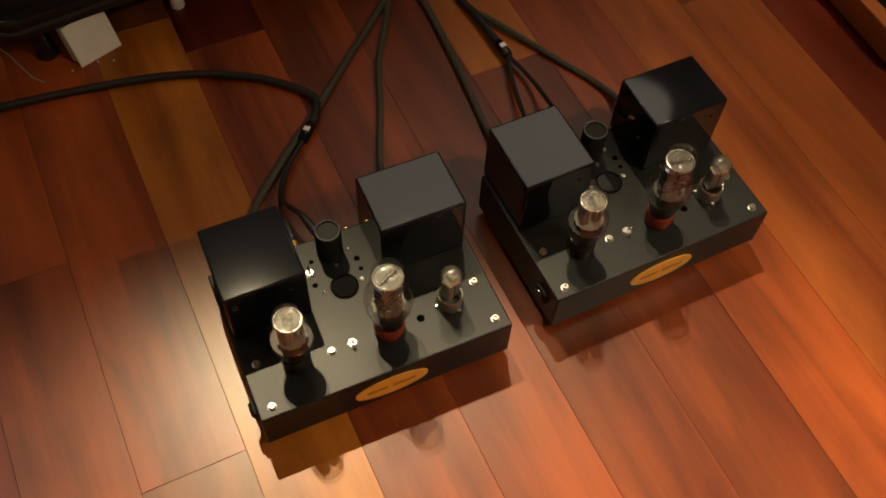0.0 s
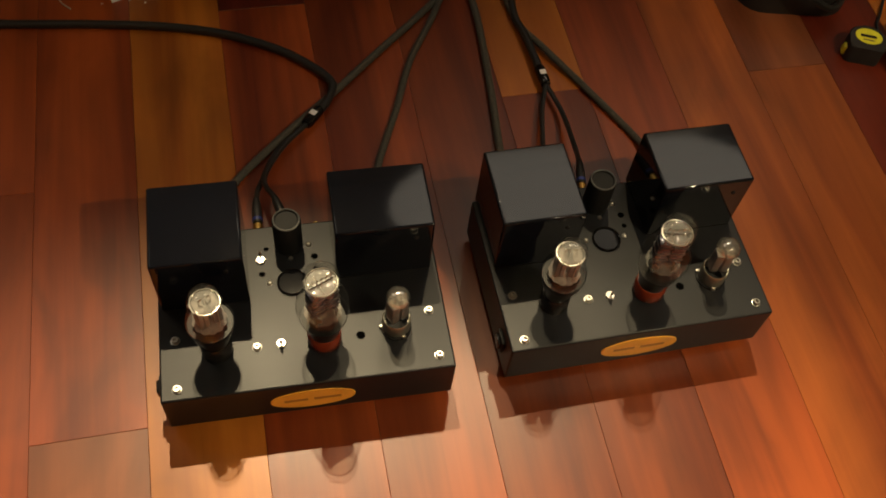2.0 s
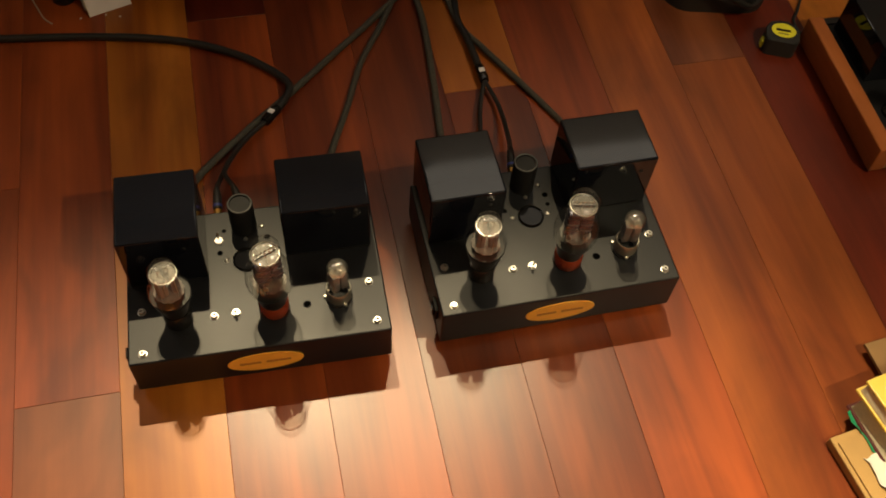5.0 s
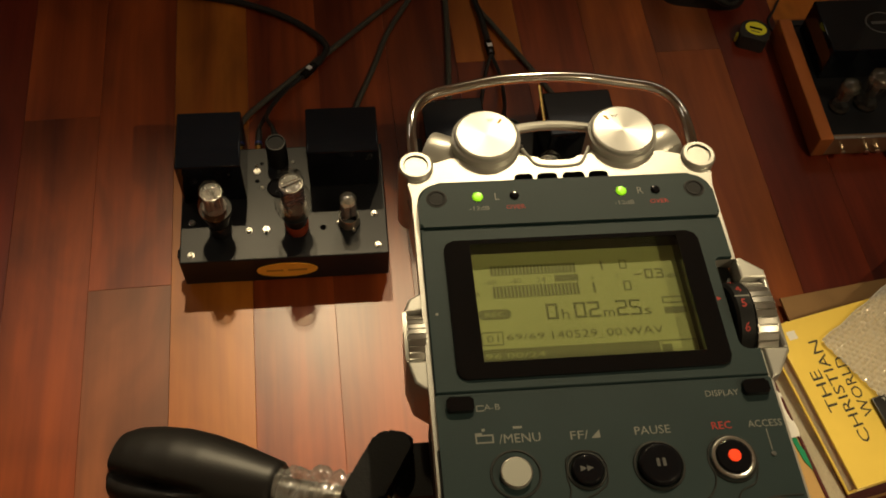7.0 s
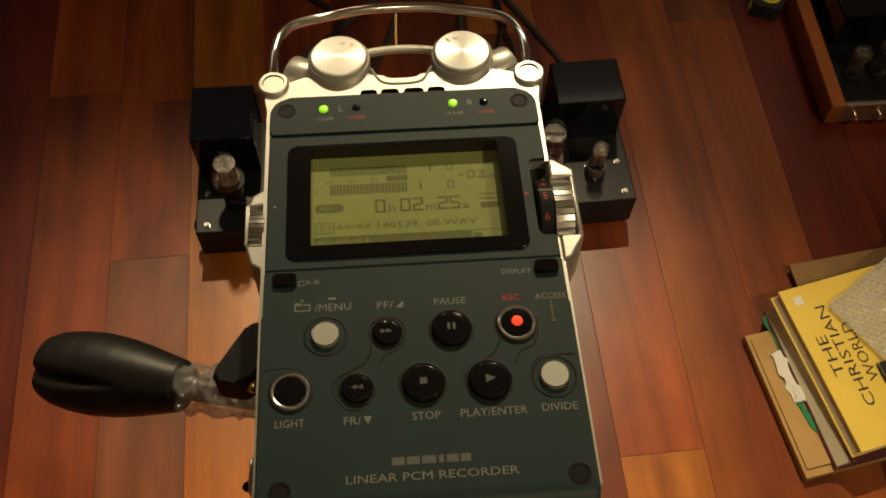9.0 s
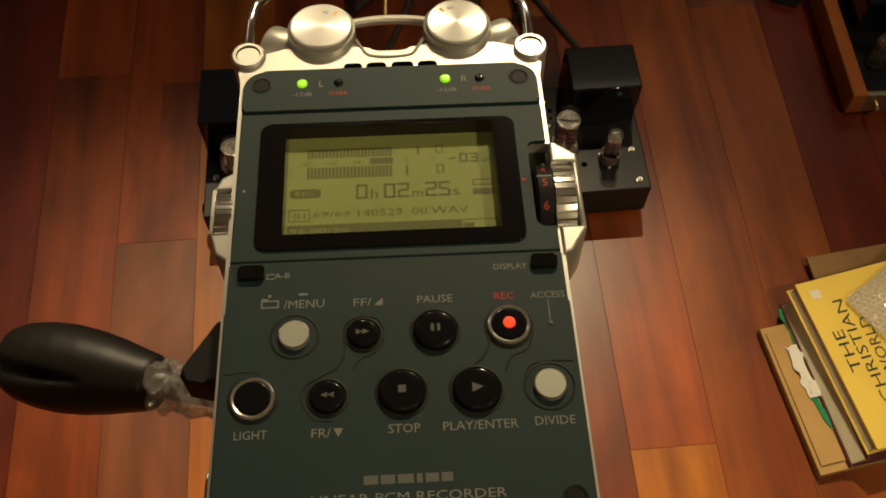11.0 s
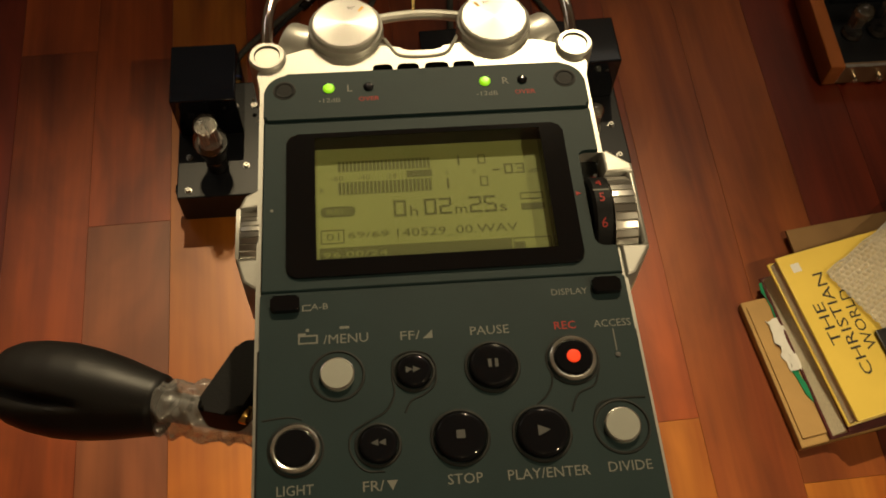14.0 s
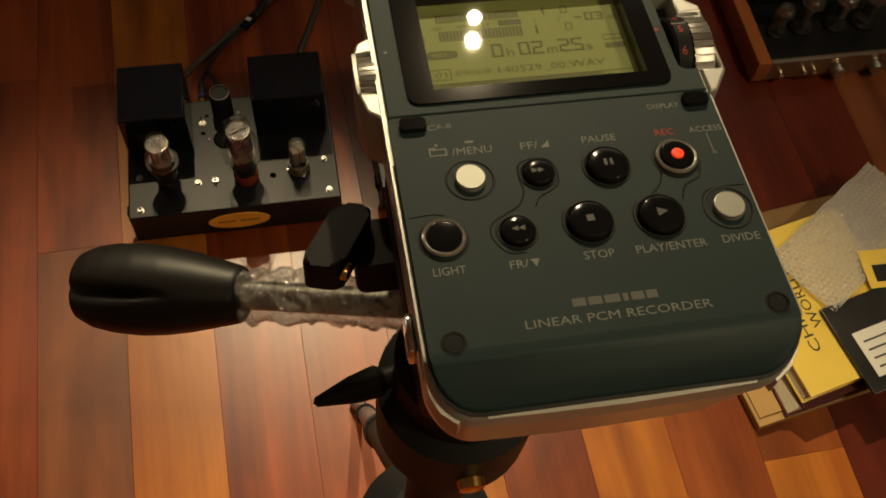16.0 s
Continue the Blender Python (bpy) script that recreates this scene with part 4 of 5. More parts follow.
def slab(x0, x1, y0, y1, z0, z1, r=0.0, bevel=0.0, seg=2):
    rr = [a * K for a in r] if isinstance(r, (list, tuple)) else r * K
    return prism(rounded(x0 * K, x1 * K, y0 * K, y1 * K, rr) if r else [(x0 * K, y0 * K), (x1 * K, y0 * K), (x1 * K, y1 * K), (x0 * K, y1 * K)], z0 * K, z1 * K, bevel * K, seg=seg)


def carve(ob, cutter):
    """Cut the closed mesh out of the part."""
    tool = put("cutter", cutter, GROOVE, smooth=False)
    cut = ob.modifiers.new("cut", "BOOLEAN")
    cut.object, cut.operation, cut.solver = tool, "DIFFERENCE", "EXACT"
    tool.parent = ob.parent
    bpy.context.view_layer.update()
    me = bpy.data.meshes.new_from_object(ob.evaluated_get(bpy.context.evaluated_depsgraph_get()))
    ob.modifiers.remove(cut)
    bpy.data.objects.remove(tool)
    me.name, ob.data = ob.name, me
    return ob


# shell with the scooped top between the two microphones
corner = [(10.5 * math.sin(math.pi / 2 * k / 8), 10.5 * math.cos(math.pi / 2 * k / 8)) for k in range(9)]
shell = ([(-25.2 - b, -107.0 - a) for a, b in corner] + [(-13, -117.8), (0, -118), (13, -117.8)] + [(25.2 + b, -107.0 - a) for a, b in corner[::-1]]
         + [(35.7, 2), (36.4, 6), (37, 12), (26, 13.2), (9.2, 15.8), (7.6, 14.6), (6.6, 11.6), (5.2, 10.2), (3.0, 9.6), (-3.0, 9.6), (-5.2, 10.2), (-6.6, 11.6), (-7.6, 14.6), (-9.2, 15.8), (-26, 13.2), (-37, 12), (-36.4, 6), (-35.7, 2)])
def band(z0, z1, sx, end, bevel=0.0):
    """A layer of the shell: narrowed by sx, its lower end drawn in by end."""
    return prism([(x * K * sx, (y + end * max(0.0, (-60 - y) / 58)) * K) for x, y in shell], z0, z1, bevel, seg=4)


def bend(bm, slope=0.72, cut=True):
    """The lower end falls away behind a soft crease."""
    if cut:
        for yy in (-0.1030, -0.1038, -0.1046, -0.1056, -0.1068):
            bmesh.ops.bisect_plane(bm, geom=bm.verts[:] + bm.edges[:] + bm.faces[:], plane_co=(0, yy, 0), plane_no=(0, 1, 0))
    for v in bm.verts:
        d = -0.1030 - v.co.y
        if d > 0:
            v.co.z -= slope * (d * d / 0.0076 if d < 0.0038 else d - 0.0019)
    return bm


body = part("body", bend(band(-0.0050, -0.0012, 1.0, 4.0, 0.0020)), SILVER, rec, "champagne silver metal shell")
part("edge_groove", bend(prism(rounded(-0.0352, 0.0352, -0.1132, -0.060, (0.0092, 0.0092, 0.0004, 0.0004)), -0.0013, -0.00105)), GROOVE, body, "dark seam round the panel")
part("shadow_gap", bend(band(-0.0088, -0.0044, 0.975, 5.8)), GROOVE, body, "dark recessed seam")
bm = bend(band(-0.0295, -0.0086, 0.995, 4.8, 0.0006))
for v in bm.verts:
    k = max(0.0, min(1.0, (-0.0130 - v.co.z) / 0.0187))
    if v.co.y < -0.05:
        v.co.y += 0.0060 * k
    v.co.x *= 1 - 0.05 * k
part("lower_shell", bm, SILVER, body, "silver lower shell")
for sx in (-1, 1):
    foot = [(sx * 0.0355, -0.1040), (sx * 0.0352, -0.1080), (sx * 0.0335, -0.1108), (sx * 0.0305, -0.1128), (sx * 0.0290, -0.1110), (sx * 0.0320, -0.1060)]
    part("corner_lug", bend(prism(foot, -0.0090, -0.0043), cut=False), SILVER, body, "silver corner lug")
part("base_plate", slab(-32, 32, -102, 8, -31.8, -29.4, 3), PLASTIC, body)
face = part("front_panel", slab(-34.6, 34.6, -48.45, -7.95, -1.2, 0.0, 0, 0.3), PANEL, rec, "charcoal green front panel")
for ob in (body, face):
    carve(ob, slab(-24.6, 23.5, -42.9, -12.4, -5.0, 2.0))
    carve(ob, slab(30.3, 38.0, -42.4, -19.1, -6.0, 2.0, (2.2, 0.3, 0.3, 1.6)))

part("top_strip", slab(-34.6, 34.6, -7.85, 4.6, -1.2, 0.65, (0.9, 0.9, 5, 5), 0.75, 4), PANEL, rec, "charcoal green indicator strip")
lo = bend(slab(-34.7, 34.7, -112.6, -48.85, -1.2, 0.0, (8.6, 8.6, 0.4, 0.4), 0.5))
part("key_panel", lo, PANEL, rec, "charcoal green key panel")

for x, y, z in ((-30.25, 0, 0.65), (30.25, 0, 0.65), (-29.9, -101.5, 0), (31.2, -101.4, 0)):
    s = part("screw", lathe([(0, 0.0001), (0.0016, 0.0001), (0.0018, 0.0003), (0.0021, 0.0003), (0.0022, 0)], 24, m=pose(x * K, y * K, z * K)), PLASTIC, rec, "dark recessed screw")
    part("screw_rim", torus(0.0023, 0.00018, 28, 6, m=pose(x * K, y * K, z * K)), GROOVE, s)
for x in (-20.8, 12.8):
    part("level_light", lathe([(0.0012, 0), (0.0012, 0.0003), (0.0009, 0.0006), (0, 0.0007)], 20, m=pose(x * K, 0, 0.00065)), LEDGREEN, rec, "lit green level light")
for x in (-12.3, 20.9):
    part("peak_light", lathe([(0.0011, 0), (0.0011, 0.0003), (0.0008, 0.0006), (0, 0.0007)], 20, m=pose(x * K, 0, 0.00065)), BLACKKEY, rec, "unlit dark peak light")
for text, x, y, h, w, mt in (("L", -16.3, -0.1, 1.9, None, PALE), ("R", 17.3, 0, 1.9, None, PALE), ("-12dB", -20.7, -3.2, 1.15, 4.6, PALE), ("-12dB", 13.0, -3.3, 1.15, 4.6, PALE),
                             ("OVER", -12.3, -3.2, 1.15, 4.4, REDINK), ("OVER", 21.2, -3.3, 1.15, 4.4, REDINK)):
    lettering("strip_lettering", text, x * K, y * K, 0.00066, h * K, mt, rec, w * K if w else None)
# maker's mark, plain shapes half hidden by the strip
for x, w in ((-9.0, 4.4), (-3.4, 4.8), (2.9, 5.2), (8.9, 4.6)):
    part("maker_mark", prism(rounded((x - w / 2) * K, (x + w / 2) * K, 0.0048, 0.0074, 0.0009), -0.0012, -0.0007, 0.0002), HOLEBLACK, rec, "dark raised mark")

# display
scr = carve(part("display_frame", slab(-29.8, 27.8, -46.0, -11.8, -4.6, 0.55, 2.2, 0.35), GLOSSBLACK, rec, "gloss black display frame"), slab(-24.0, 22.9, -42.3, -13.0, -9.0, 3.0))
part("display", slab(-24.6, 23.6, -43.0, -12.6, -4.4, -3.6), LCD, scr, "green grey liquid crystal display set deep in its frame")
part("display_glass", slab(-24.2, 23.1, -42.5, -12.8, 0.38, 0.44), LCDGLASS, scr, "clear glossy display cover", smooth=False)
Z = -0.00358
SEGMENTS = {"0": "abcdef", "2": "abged", "3": "abgcd", "5": "afgcd"}


def seg_text(text, x, y, h, w=None):
    return lettering("display_text", text, x * K, y * K, Z, h * K, LCDINK, scr, w * K if w else None)


def bar(x0, x1, y0, y1, mt=LCDINK, z=Z, name="display_mark"):
    return part(name, box(x0 * K, x1 * K, y0 * K, y1 * K, z, z + 0.00004), mt, scr, smooth=False)


def frame_of(x0, x1, y0, y1, w=0.25):
    own = bmesh.new()
    for a, b, c, d in ((x0, x1, y1 - w, y1), (x0, x1, y0, y0 + w), (x0, x0 + w, y0 + w, y1 - w), (x1 - w, x1, y0 + w, y1 - w)):
        box(a * K, b * K, c * K, d * K, Z, Z + 0.00004, bm=own)
    return part("display_outline", own, LCDINK, scr, smooth=False)


def digit(ch, x0, x1, y0, y1, w=0.55):
    """A seven segment figure."""
    ym = (y0 + y1) / 2
    bars = {"a": (x0, x1, y1 - w, y1), "d": (x0, x1, y0, y0 + w), "g": (x0 + w, x1 - w, ym - w / 2, ym + w / 2), "f": (x0, x0 + w, ym + 0.06, y1 - w - 0.06),
            "e": (x0, x0 + w, y0 + w + 0.06, ym - 0.06), "b": (x1 - w, x1, ym + 0.06, y1 - w - 0.06), "c": (x1 - w, x1, y0 + w + 0.06, ym - 0.06)}
    own = bmesh.new()
    for key in SEGMENTS[ch]:
        a, b, c, d = bars[key]
        box(a * K, b * K, c * K, d * K, Z, Z + 0.00004, bm=own)
    return part("display_digit", own, LCDINK, scr, smooth=False)


for text, x in (("-60", -19.9), ("-40", -14.3), ("24", -8.5)):
    seg_text(text, x, -20.6, 1.3, 2.6 if text != "24" else 2.0)
bar(-5.4, -0.1, -21.2, -19.5)
for text, x in (("6", 3.0), ("0", 8.7)):
    seg_text(text, x, -20.5, 1.2)
bar(12.5, 14.2, -20.6, -20.2)
digit("0", 15.0, 16.9, -21.6, -19.0, 0.42)
digit("3", 17.4, 19.3, -21.6, -19.0, 0.42)
seg_text("dB", 21.2, -21.1, 1.1, 2.3)
seg_text("R", -22.9, -23.6, 1.2)
for k in range(24):
    bar(-19.6 + 0.81 * k, -19.6 + 0.81 * k + 0.58, -24.8, -21.7)
    bar(-19.6 + 0.81 * k, -19.6 + 0.81 * k + 0.58, -19.0, -16.4)
bar(2.75, 3.25, -24.6, -21.9)
bar(5.4, 5.9, -18.8, -16.3)
frame_of(9.7, 11.4, -24.4, -21.9, 0.3)
frame_of(9.7, 11.4, -18.7, -16.3, 0.3)
part("display_pill", prism(rounded(-23.4 * K, -16.3 * K, -30.1 * K, -27.6 * K, 1.2 * K), Z, Z + 0.00004), LCDINK, scr)
lettering("pill_text", "REC", -19.85 * K, -28.85 * K, Z + 0.00005, 1.2 * K, LCD, scr, 4.4 * K)
for ch, x0 in (("0", -8.6), ("0", -2.4), ("2", 0.7), ("2", 6.9), ("5", 9.9)):
    digit(ch, x0, x0 + 2.6, -30.8, -26.8)
for text, x, h, w in (("h", -4.45, 2.6, 1.6), ("m", 5.15, 1.7, 2.4), ("s", 13.8, 1.7, 1.6)):
    seg_text(text, x, -30.85 + h / 2, h, w)
frame_of(17.5, 22.3, -28.2, -26.5)
bar(17.5, 22.3, -30.8, -29.2)
frame_of(-23.4, -18.7, -36.4, -33.1)
seg_text("01", -21.0, -34.8, 1.7, 2.6)
seg_text("69/69", -13.9, -34.6, 1.5, 8.2)
seg_text("140529_00.WAV", 4.0, -34.8, 2.3, 24.4)
bar(-23.7, 14.6, -40.6, -37.3)
lettering("display_text", "96.00/24", -16.6 * K, -39.0 * K, Z + 0.00005, 1.3 * K, LCD, scr, 12.8 * K)
frame_of(14.9, 22.6, -40.6, -37.3)
bar(15.2, 17.2, -40.3, -38.3)

# keys
for x in (-29.9, 30.7):
    part("mode_key", slab(x - 2.7, x + 2.7, -53.1, -50.0, 0.0, 1.3, 0.6, 0.5, 3), GLOSSBLACK, rec, "gloss black oblong key")


def dome(x, y, r, h, mt, name, label, mark=None):
    k = part(name, lathe([(r * K, 0), (r * K, h * 0.55 * K), (r * 0.975 * K, h * 0.76 * K), (r * 0.91 * K, h * 0.91 * K), (r * 0.80 * K, h * 0.98 * K), (r * 0.4 * K, h * 0.995 * K), (0, h * K)], 36, m=pose(x * K, y * K, 0)), mt, rec, label)
    part("key_well", torus((r + 0.45) * K, 0.00035, 44, 6, m=pose(x * K, y * K, 0)), GROOVE, k)
    return k


def flat_mark(k, outline, x, y, z):
    part("key_mark", prism([((x + a) * K, (y + b) * K) for a, b in outline], z * K, (z + 0.06) * K), KEYMARK, k, smooth=False)


def tri(w, h, s=1):
    return [(-s * w / 2, -h / 2), (s * w / 2, 0), (-s * w / 2, h / 2)]


SQ = [(-0.75, -0.75), (0.75, -0.75), (0.75, 0.75), (-0.75, 0.75)]
BARS = [(-0.3, -0.8), (0.3, -0.8), (0.3, 0.8), (-0.3, 0.8)]
for x, y, r in ((-20.6, -66.3, 3.05), (28.9, -79.4, 3.15)):
    k = part("silver_key", lathe([(r * K, 0), (r * K, 0.0009), (r * 0.93 * K, 0.0012), (0, 0.0012)], 36, m=pose(x * K, y * K, 0)), SILVERKEY, rec, "round flat silver key")
    part("key_rim", torus(r * 0.95 * K, 0.00022, 44, 8, m=pose(x * K, y * K, 0.0010)), RINGSILVER, k, "bright key rim")
    part("key_well", torus((r + 1.7) * K, 0.00028, 48, 6, m=pose(x * K, y * K, 0)), GROOVE, k)
k = dome(-6.9, -66.6, 3.15, 1.5, BLACKKEY, "skip_key", "round gloss black key")
flat_mark(k, tri(1.3, 1.2), -7.7, -66.6, 1.45)
flat_mark(k, tri(1.3, 1.2), -6.4, -66.6, 1.45)
k = dome(-13.9, -79.8, 3.35, 1.5, BLACKKEY, "skip_key", "round gloss black key")
flat_mark(k, tri(1.3, 1.2, -1), -14.5, -79.8, 1.45)
flat_mark(k, tri(1.3, 1.2, -1), -13.2, -79.8, 1.45)
k = dome(7.4, -66.5, 4.35, 1.8, BLACKKEY, "pause_key", "large round gloss black key")
flat_mark(k, BARS, 6.8, -66.5, 1.76)
flat_mark(k, BARS, 8.0, -66.5, 1.76)
k = dome(0.4, -79.4, 4.5, 1.8, BLACKKEY, "stop_key", "large round gloss black key")
flat_mark(k, SQ, 0.4, -79.4, 1.78)
k = dome(14.7, -79.7, 4.55, 1.8, BLACKKEY, "play_key", "large round gloss black key")
flat_mark(k, tri(2.2, 2.0), 14.9, -79.7, 1.76)
for x, y, r, name in ((22.1, -66.1, 3.9, "record_key"), (-28.1, -79.6, 3.85, "light_key")):
    k = part(name, lathe([(r * 0.89 * K, 0), (r * 0.89 * K, 0.0011), (r * 0.83 * K, 0.0014), (r * 0.5 * K, 0.0015), (0, 0.0015)], 36, m=pose(x * K, y * K, 0)), BLACKKEY, rec, "black key in a chrome ring")
    part("key_ring", torus(r * K, 0.00052, 48, 10, m=pose(x * K, y * K, 0.0006)), RINGSILVER, k, "satin silver ring")
    part("key_well", torus((r + 0.85) * K, 0.00026, 48, 6, m=pose(x * K, y * K, 0)), GROOVE, k)
    if name == "record_key":
        part("record_light", lathe([(0.00125, 0), (0.0012, 0.0003), (0, 0.00035)], 24, m=pose(x * K, y * K, 0.00155)), LEDRED, k, "glowing red record light")
# engraved outlines that link the keys
for pts in ([(-10.9, -67.5), (-10.6, -70.5), (-12.2, -73.6), (-15.0, -75.2), (-18.2, -77.2), (-18.8, -80.5), (-16.5, -84.0), (-13.0, -84.5)], [(-2.9, -65.5), (-3.2, -69.0), (-5.4, -71.0), (-7.6, -72.0), (-8.9, -74.2)],
            [(-10.9, -67.5), (-10.4, -64.0), (-7.5, -62.5), (-4.2, -63.2), (-2.9, -65.5)], [(17.3, -66.5), (17.9, -69.8), (16.6, -72.6), (14.6, -74.2)], [(26.9, -67.5), (25.4, -71.2), (22.2, -72.8), (20.6, -76.0)],
            [(24.6, -81.5), (24.2, -78.0), (25.6, -75.0), (29.0, -74.2), (34.0, -74.2)], [(-34.0, -74.0), (-29.5, -73.6), (-27.0, -74.2)]):
    part("engraved_line", sweep([(x * K, y * K, 0.00002) for x, y in pts], 0.00019, 6, 5), GROOVE, rec)
for text, x, y, h, w, mt in (("A-B", -23.6, -52.1, 1.25, 3.2, PALE), ("DISPLAY", 23.6, -52.1, 1.35, 6.9, PALE), ("/MENU", -18.9, -59.0, 1.9, 8.2, PALE), ("FF/", -7.1, -59.2, 1.8, 3.6, PALE), ("PAUSE", 7.6, -59.1, 1.75, 7.2, PALE),
                             ("REC", 21.7, -59.1, 1.6, 4.0, REDINK), ("ACCESS", 30.6, -59.2, 1.5, 7.0, PALE), ("LIGHT", -28.2, -86.7, 1.75, 6.2, PALE), ("FR/", -15.0, -86.9, 1.8, 3.6, PALE), ("STOP", 0.6, -86.7, 1.8, 6.0, PALE),
                             ("PLAY/ENTER", 15.0, -86.7, 1.8, 14.2, PALE), ("DIVIDE", 29.1, -86.5, 1.75, 7.6, PALE), ("LINEAR PCM RECORDER", 1.1, -99.8, 1.75, 35.4, PALE)):
    lettering("key_lettering", text, x * K, y * K, 0.00003, h * K, mt, rec, w * K)
for x0, x1 in ((-7.1, -4.5), (-4.0, -1.4), (-0.9, 2.0), (2.6, 3.6), (4.2, 6.6), (7.1, 9.2)):
    part("model_mark", box(x0 * K, x1 * K, -0.0973, -0.0956, 0.00003, 0.00007), DIMPRINT, rec, smooth=False)
for outline, x, y in (([(-0.9, -0.8), (0.9, -0.8), (0.9, 0.9)], -3.9, -59.2), ([(-0.9, 0.8), (0.9, 0.8), (0.0, -0.9)], -11.8, -86.9)):
    part("arrow_mark", prism([((x + a) * K, (y + b) * K) for a, b in outline], 0.00003, 0.00008), PALE, rec, smooth=False)
for a, b, c, d in ((-27.6, -24.0, -59.7, -59.4), (-27.6, -24.0, -58.2, -57.9), (-27.6, -27.3, -59.7, -57.7), (-24.3, -24.0, -59.7, -57.9), (-27.6, -26.2, -57.9, -57.5), (-20.0, -18.2, -57.0, -56.5), (-26.2, -25.6, -57.2, -56.6), (30.45, 30.62, -64.9, -60.4),
                   (-26.6, -25.2, -52.9, -52.7), (-26.8, -26.6, -52.9, -51.7), (-26.6, -25.2, -51.8, -51.6)):
    part("printed_line", box(a * K, b * K, c * K, d * K, 0.00003, 0.00007), PALE, rec, smooth=False)
part("access_light", lathe([(0.0005, 0), (0.0005, 0.0002), (0, 0.0003)], 14, m=pose(30.6 * K, -65.7 * K, 0)), KEYMARK, rec)
part("printed_dot", lathe([(0.00035, 0), (0, 0.0001)], 12, m=pose(-32.7 * K, -30.1 * K, 0)), PALE, rec)

# side dials
def wheel_mesh(r, notch, ridges, x0, x1, m):
    """A ribbed thumbwheel whose axle lies along x: flat ridges with narrow grooves between them."""
    prof = []
    for k in range(ridges):
        for step, rr in ((0.0, r), (0.74, r), (0.78, r - notch), (0.96, r - notch)):
            a = 2 * math.pi * (k + step) / ridges
            prof.append(mm(rr * math.cos(a), rr * math.sin(a)))
    return prism(prof, x0 * K, x1 * K, 0.0003, m=m)


def dial_guard(pieces, top, wheel, side):
    own = bmesh.new()
    for piece in pieces:
        prism([mm(side * x, y) for x, y in piece], -0.0170, top * K, 0.0006, own)
    g = part("dial_guard", own, SILVER, rec, "silver dial housing")
    part("dial_wheel", wheel, STEEL, g, "knurled metal thumbwheel")


dial_guard(([(35.3, -19.3), (36.5, -19.0), (41.2, -22.7), (41.2, -24.7), (35.3, -24.7)], [(39.7, -24.7), (41.2, -24.7), (41.1, -42.0), (39.9, -42.0)],
            [(35.3, -42.0), (41.1, -42.0), (41.0, -42.8), (37.4, -48.4), (35.3, -49.2)]), -0.5, wheel_mesh(9.7, 0.45, 36, 34.8, 39.4, pose(0, -33.3 * K, -0.0068, 0, 90, 0)), 1)
dial_guard(([(35, -23.0), (38.4, -25.0), (39.6, -28.0), (39.2, -28.0), (35, -28.0)], [(39.3, -27.7), (39.6, -27.7), (39.8, -40.1), (39.3, -40.1)],
            [(35, -39.8), (39.8, -39.8), (38.4, -45.0), (35.2, -47.4)]), -1.6, wheel_mesh(9.0, 0.4, 42, 35.3, 39.1, pose(0, -33.9 * K, -0.0098, 0, -90, 0)), -1)
drum = part("level_drum", lathe([(0, 0.0308), (0.0086, 0.0308), (0.0092, 0.0314), (0.0092, 0.0346), (0, 0.0346)], 64, m=pose(0, -32.8 * K, -0.0066, 0, 90, 0)), PLASTIC, rec, "satin black numbered level drum")
for text, turn in (("3", -51), ("4", -26), ("5", 0), ("6", 33)):
    lettering("dial_digit", text, 0, 0, 0.00003, 0.0020, REDINK, drum, m=pose(32.7 * K, -32.8 * K, -0.0066, turn) @ Matrix.Translation((0, 0, 0.0092)))
part("drum_mark", box(-0.0015, 0.0019, -0.0002, 0.0002, 0.00920, 0.00926, m=pose(32.7 * K, -32.8 * K, -0.0066, -12)), PALE, drum)
part("dial_pointer", prism([(29.3 * K, -29.9 * K), (28.3 * K, -29.4 * K), (28.3 * K, -30.4 * K)], 0.0, 0.0001), REDINK, rec)
part("side_slider", box(-0.0374, -0.0358, -0.099, -0.091, -0.012, -0.006, 0.0005), CHROME, rec)
part("slider_mark", box(-0.03755, -0.0374, -0.098, -0.0945, -0.011, -0.007), BLUETONE, rec, "blue switch mark")

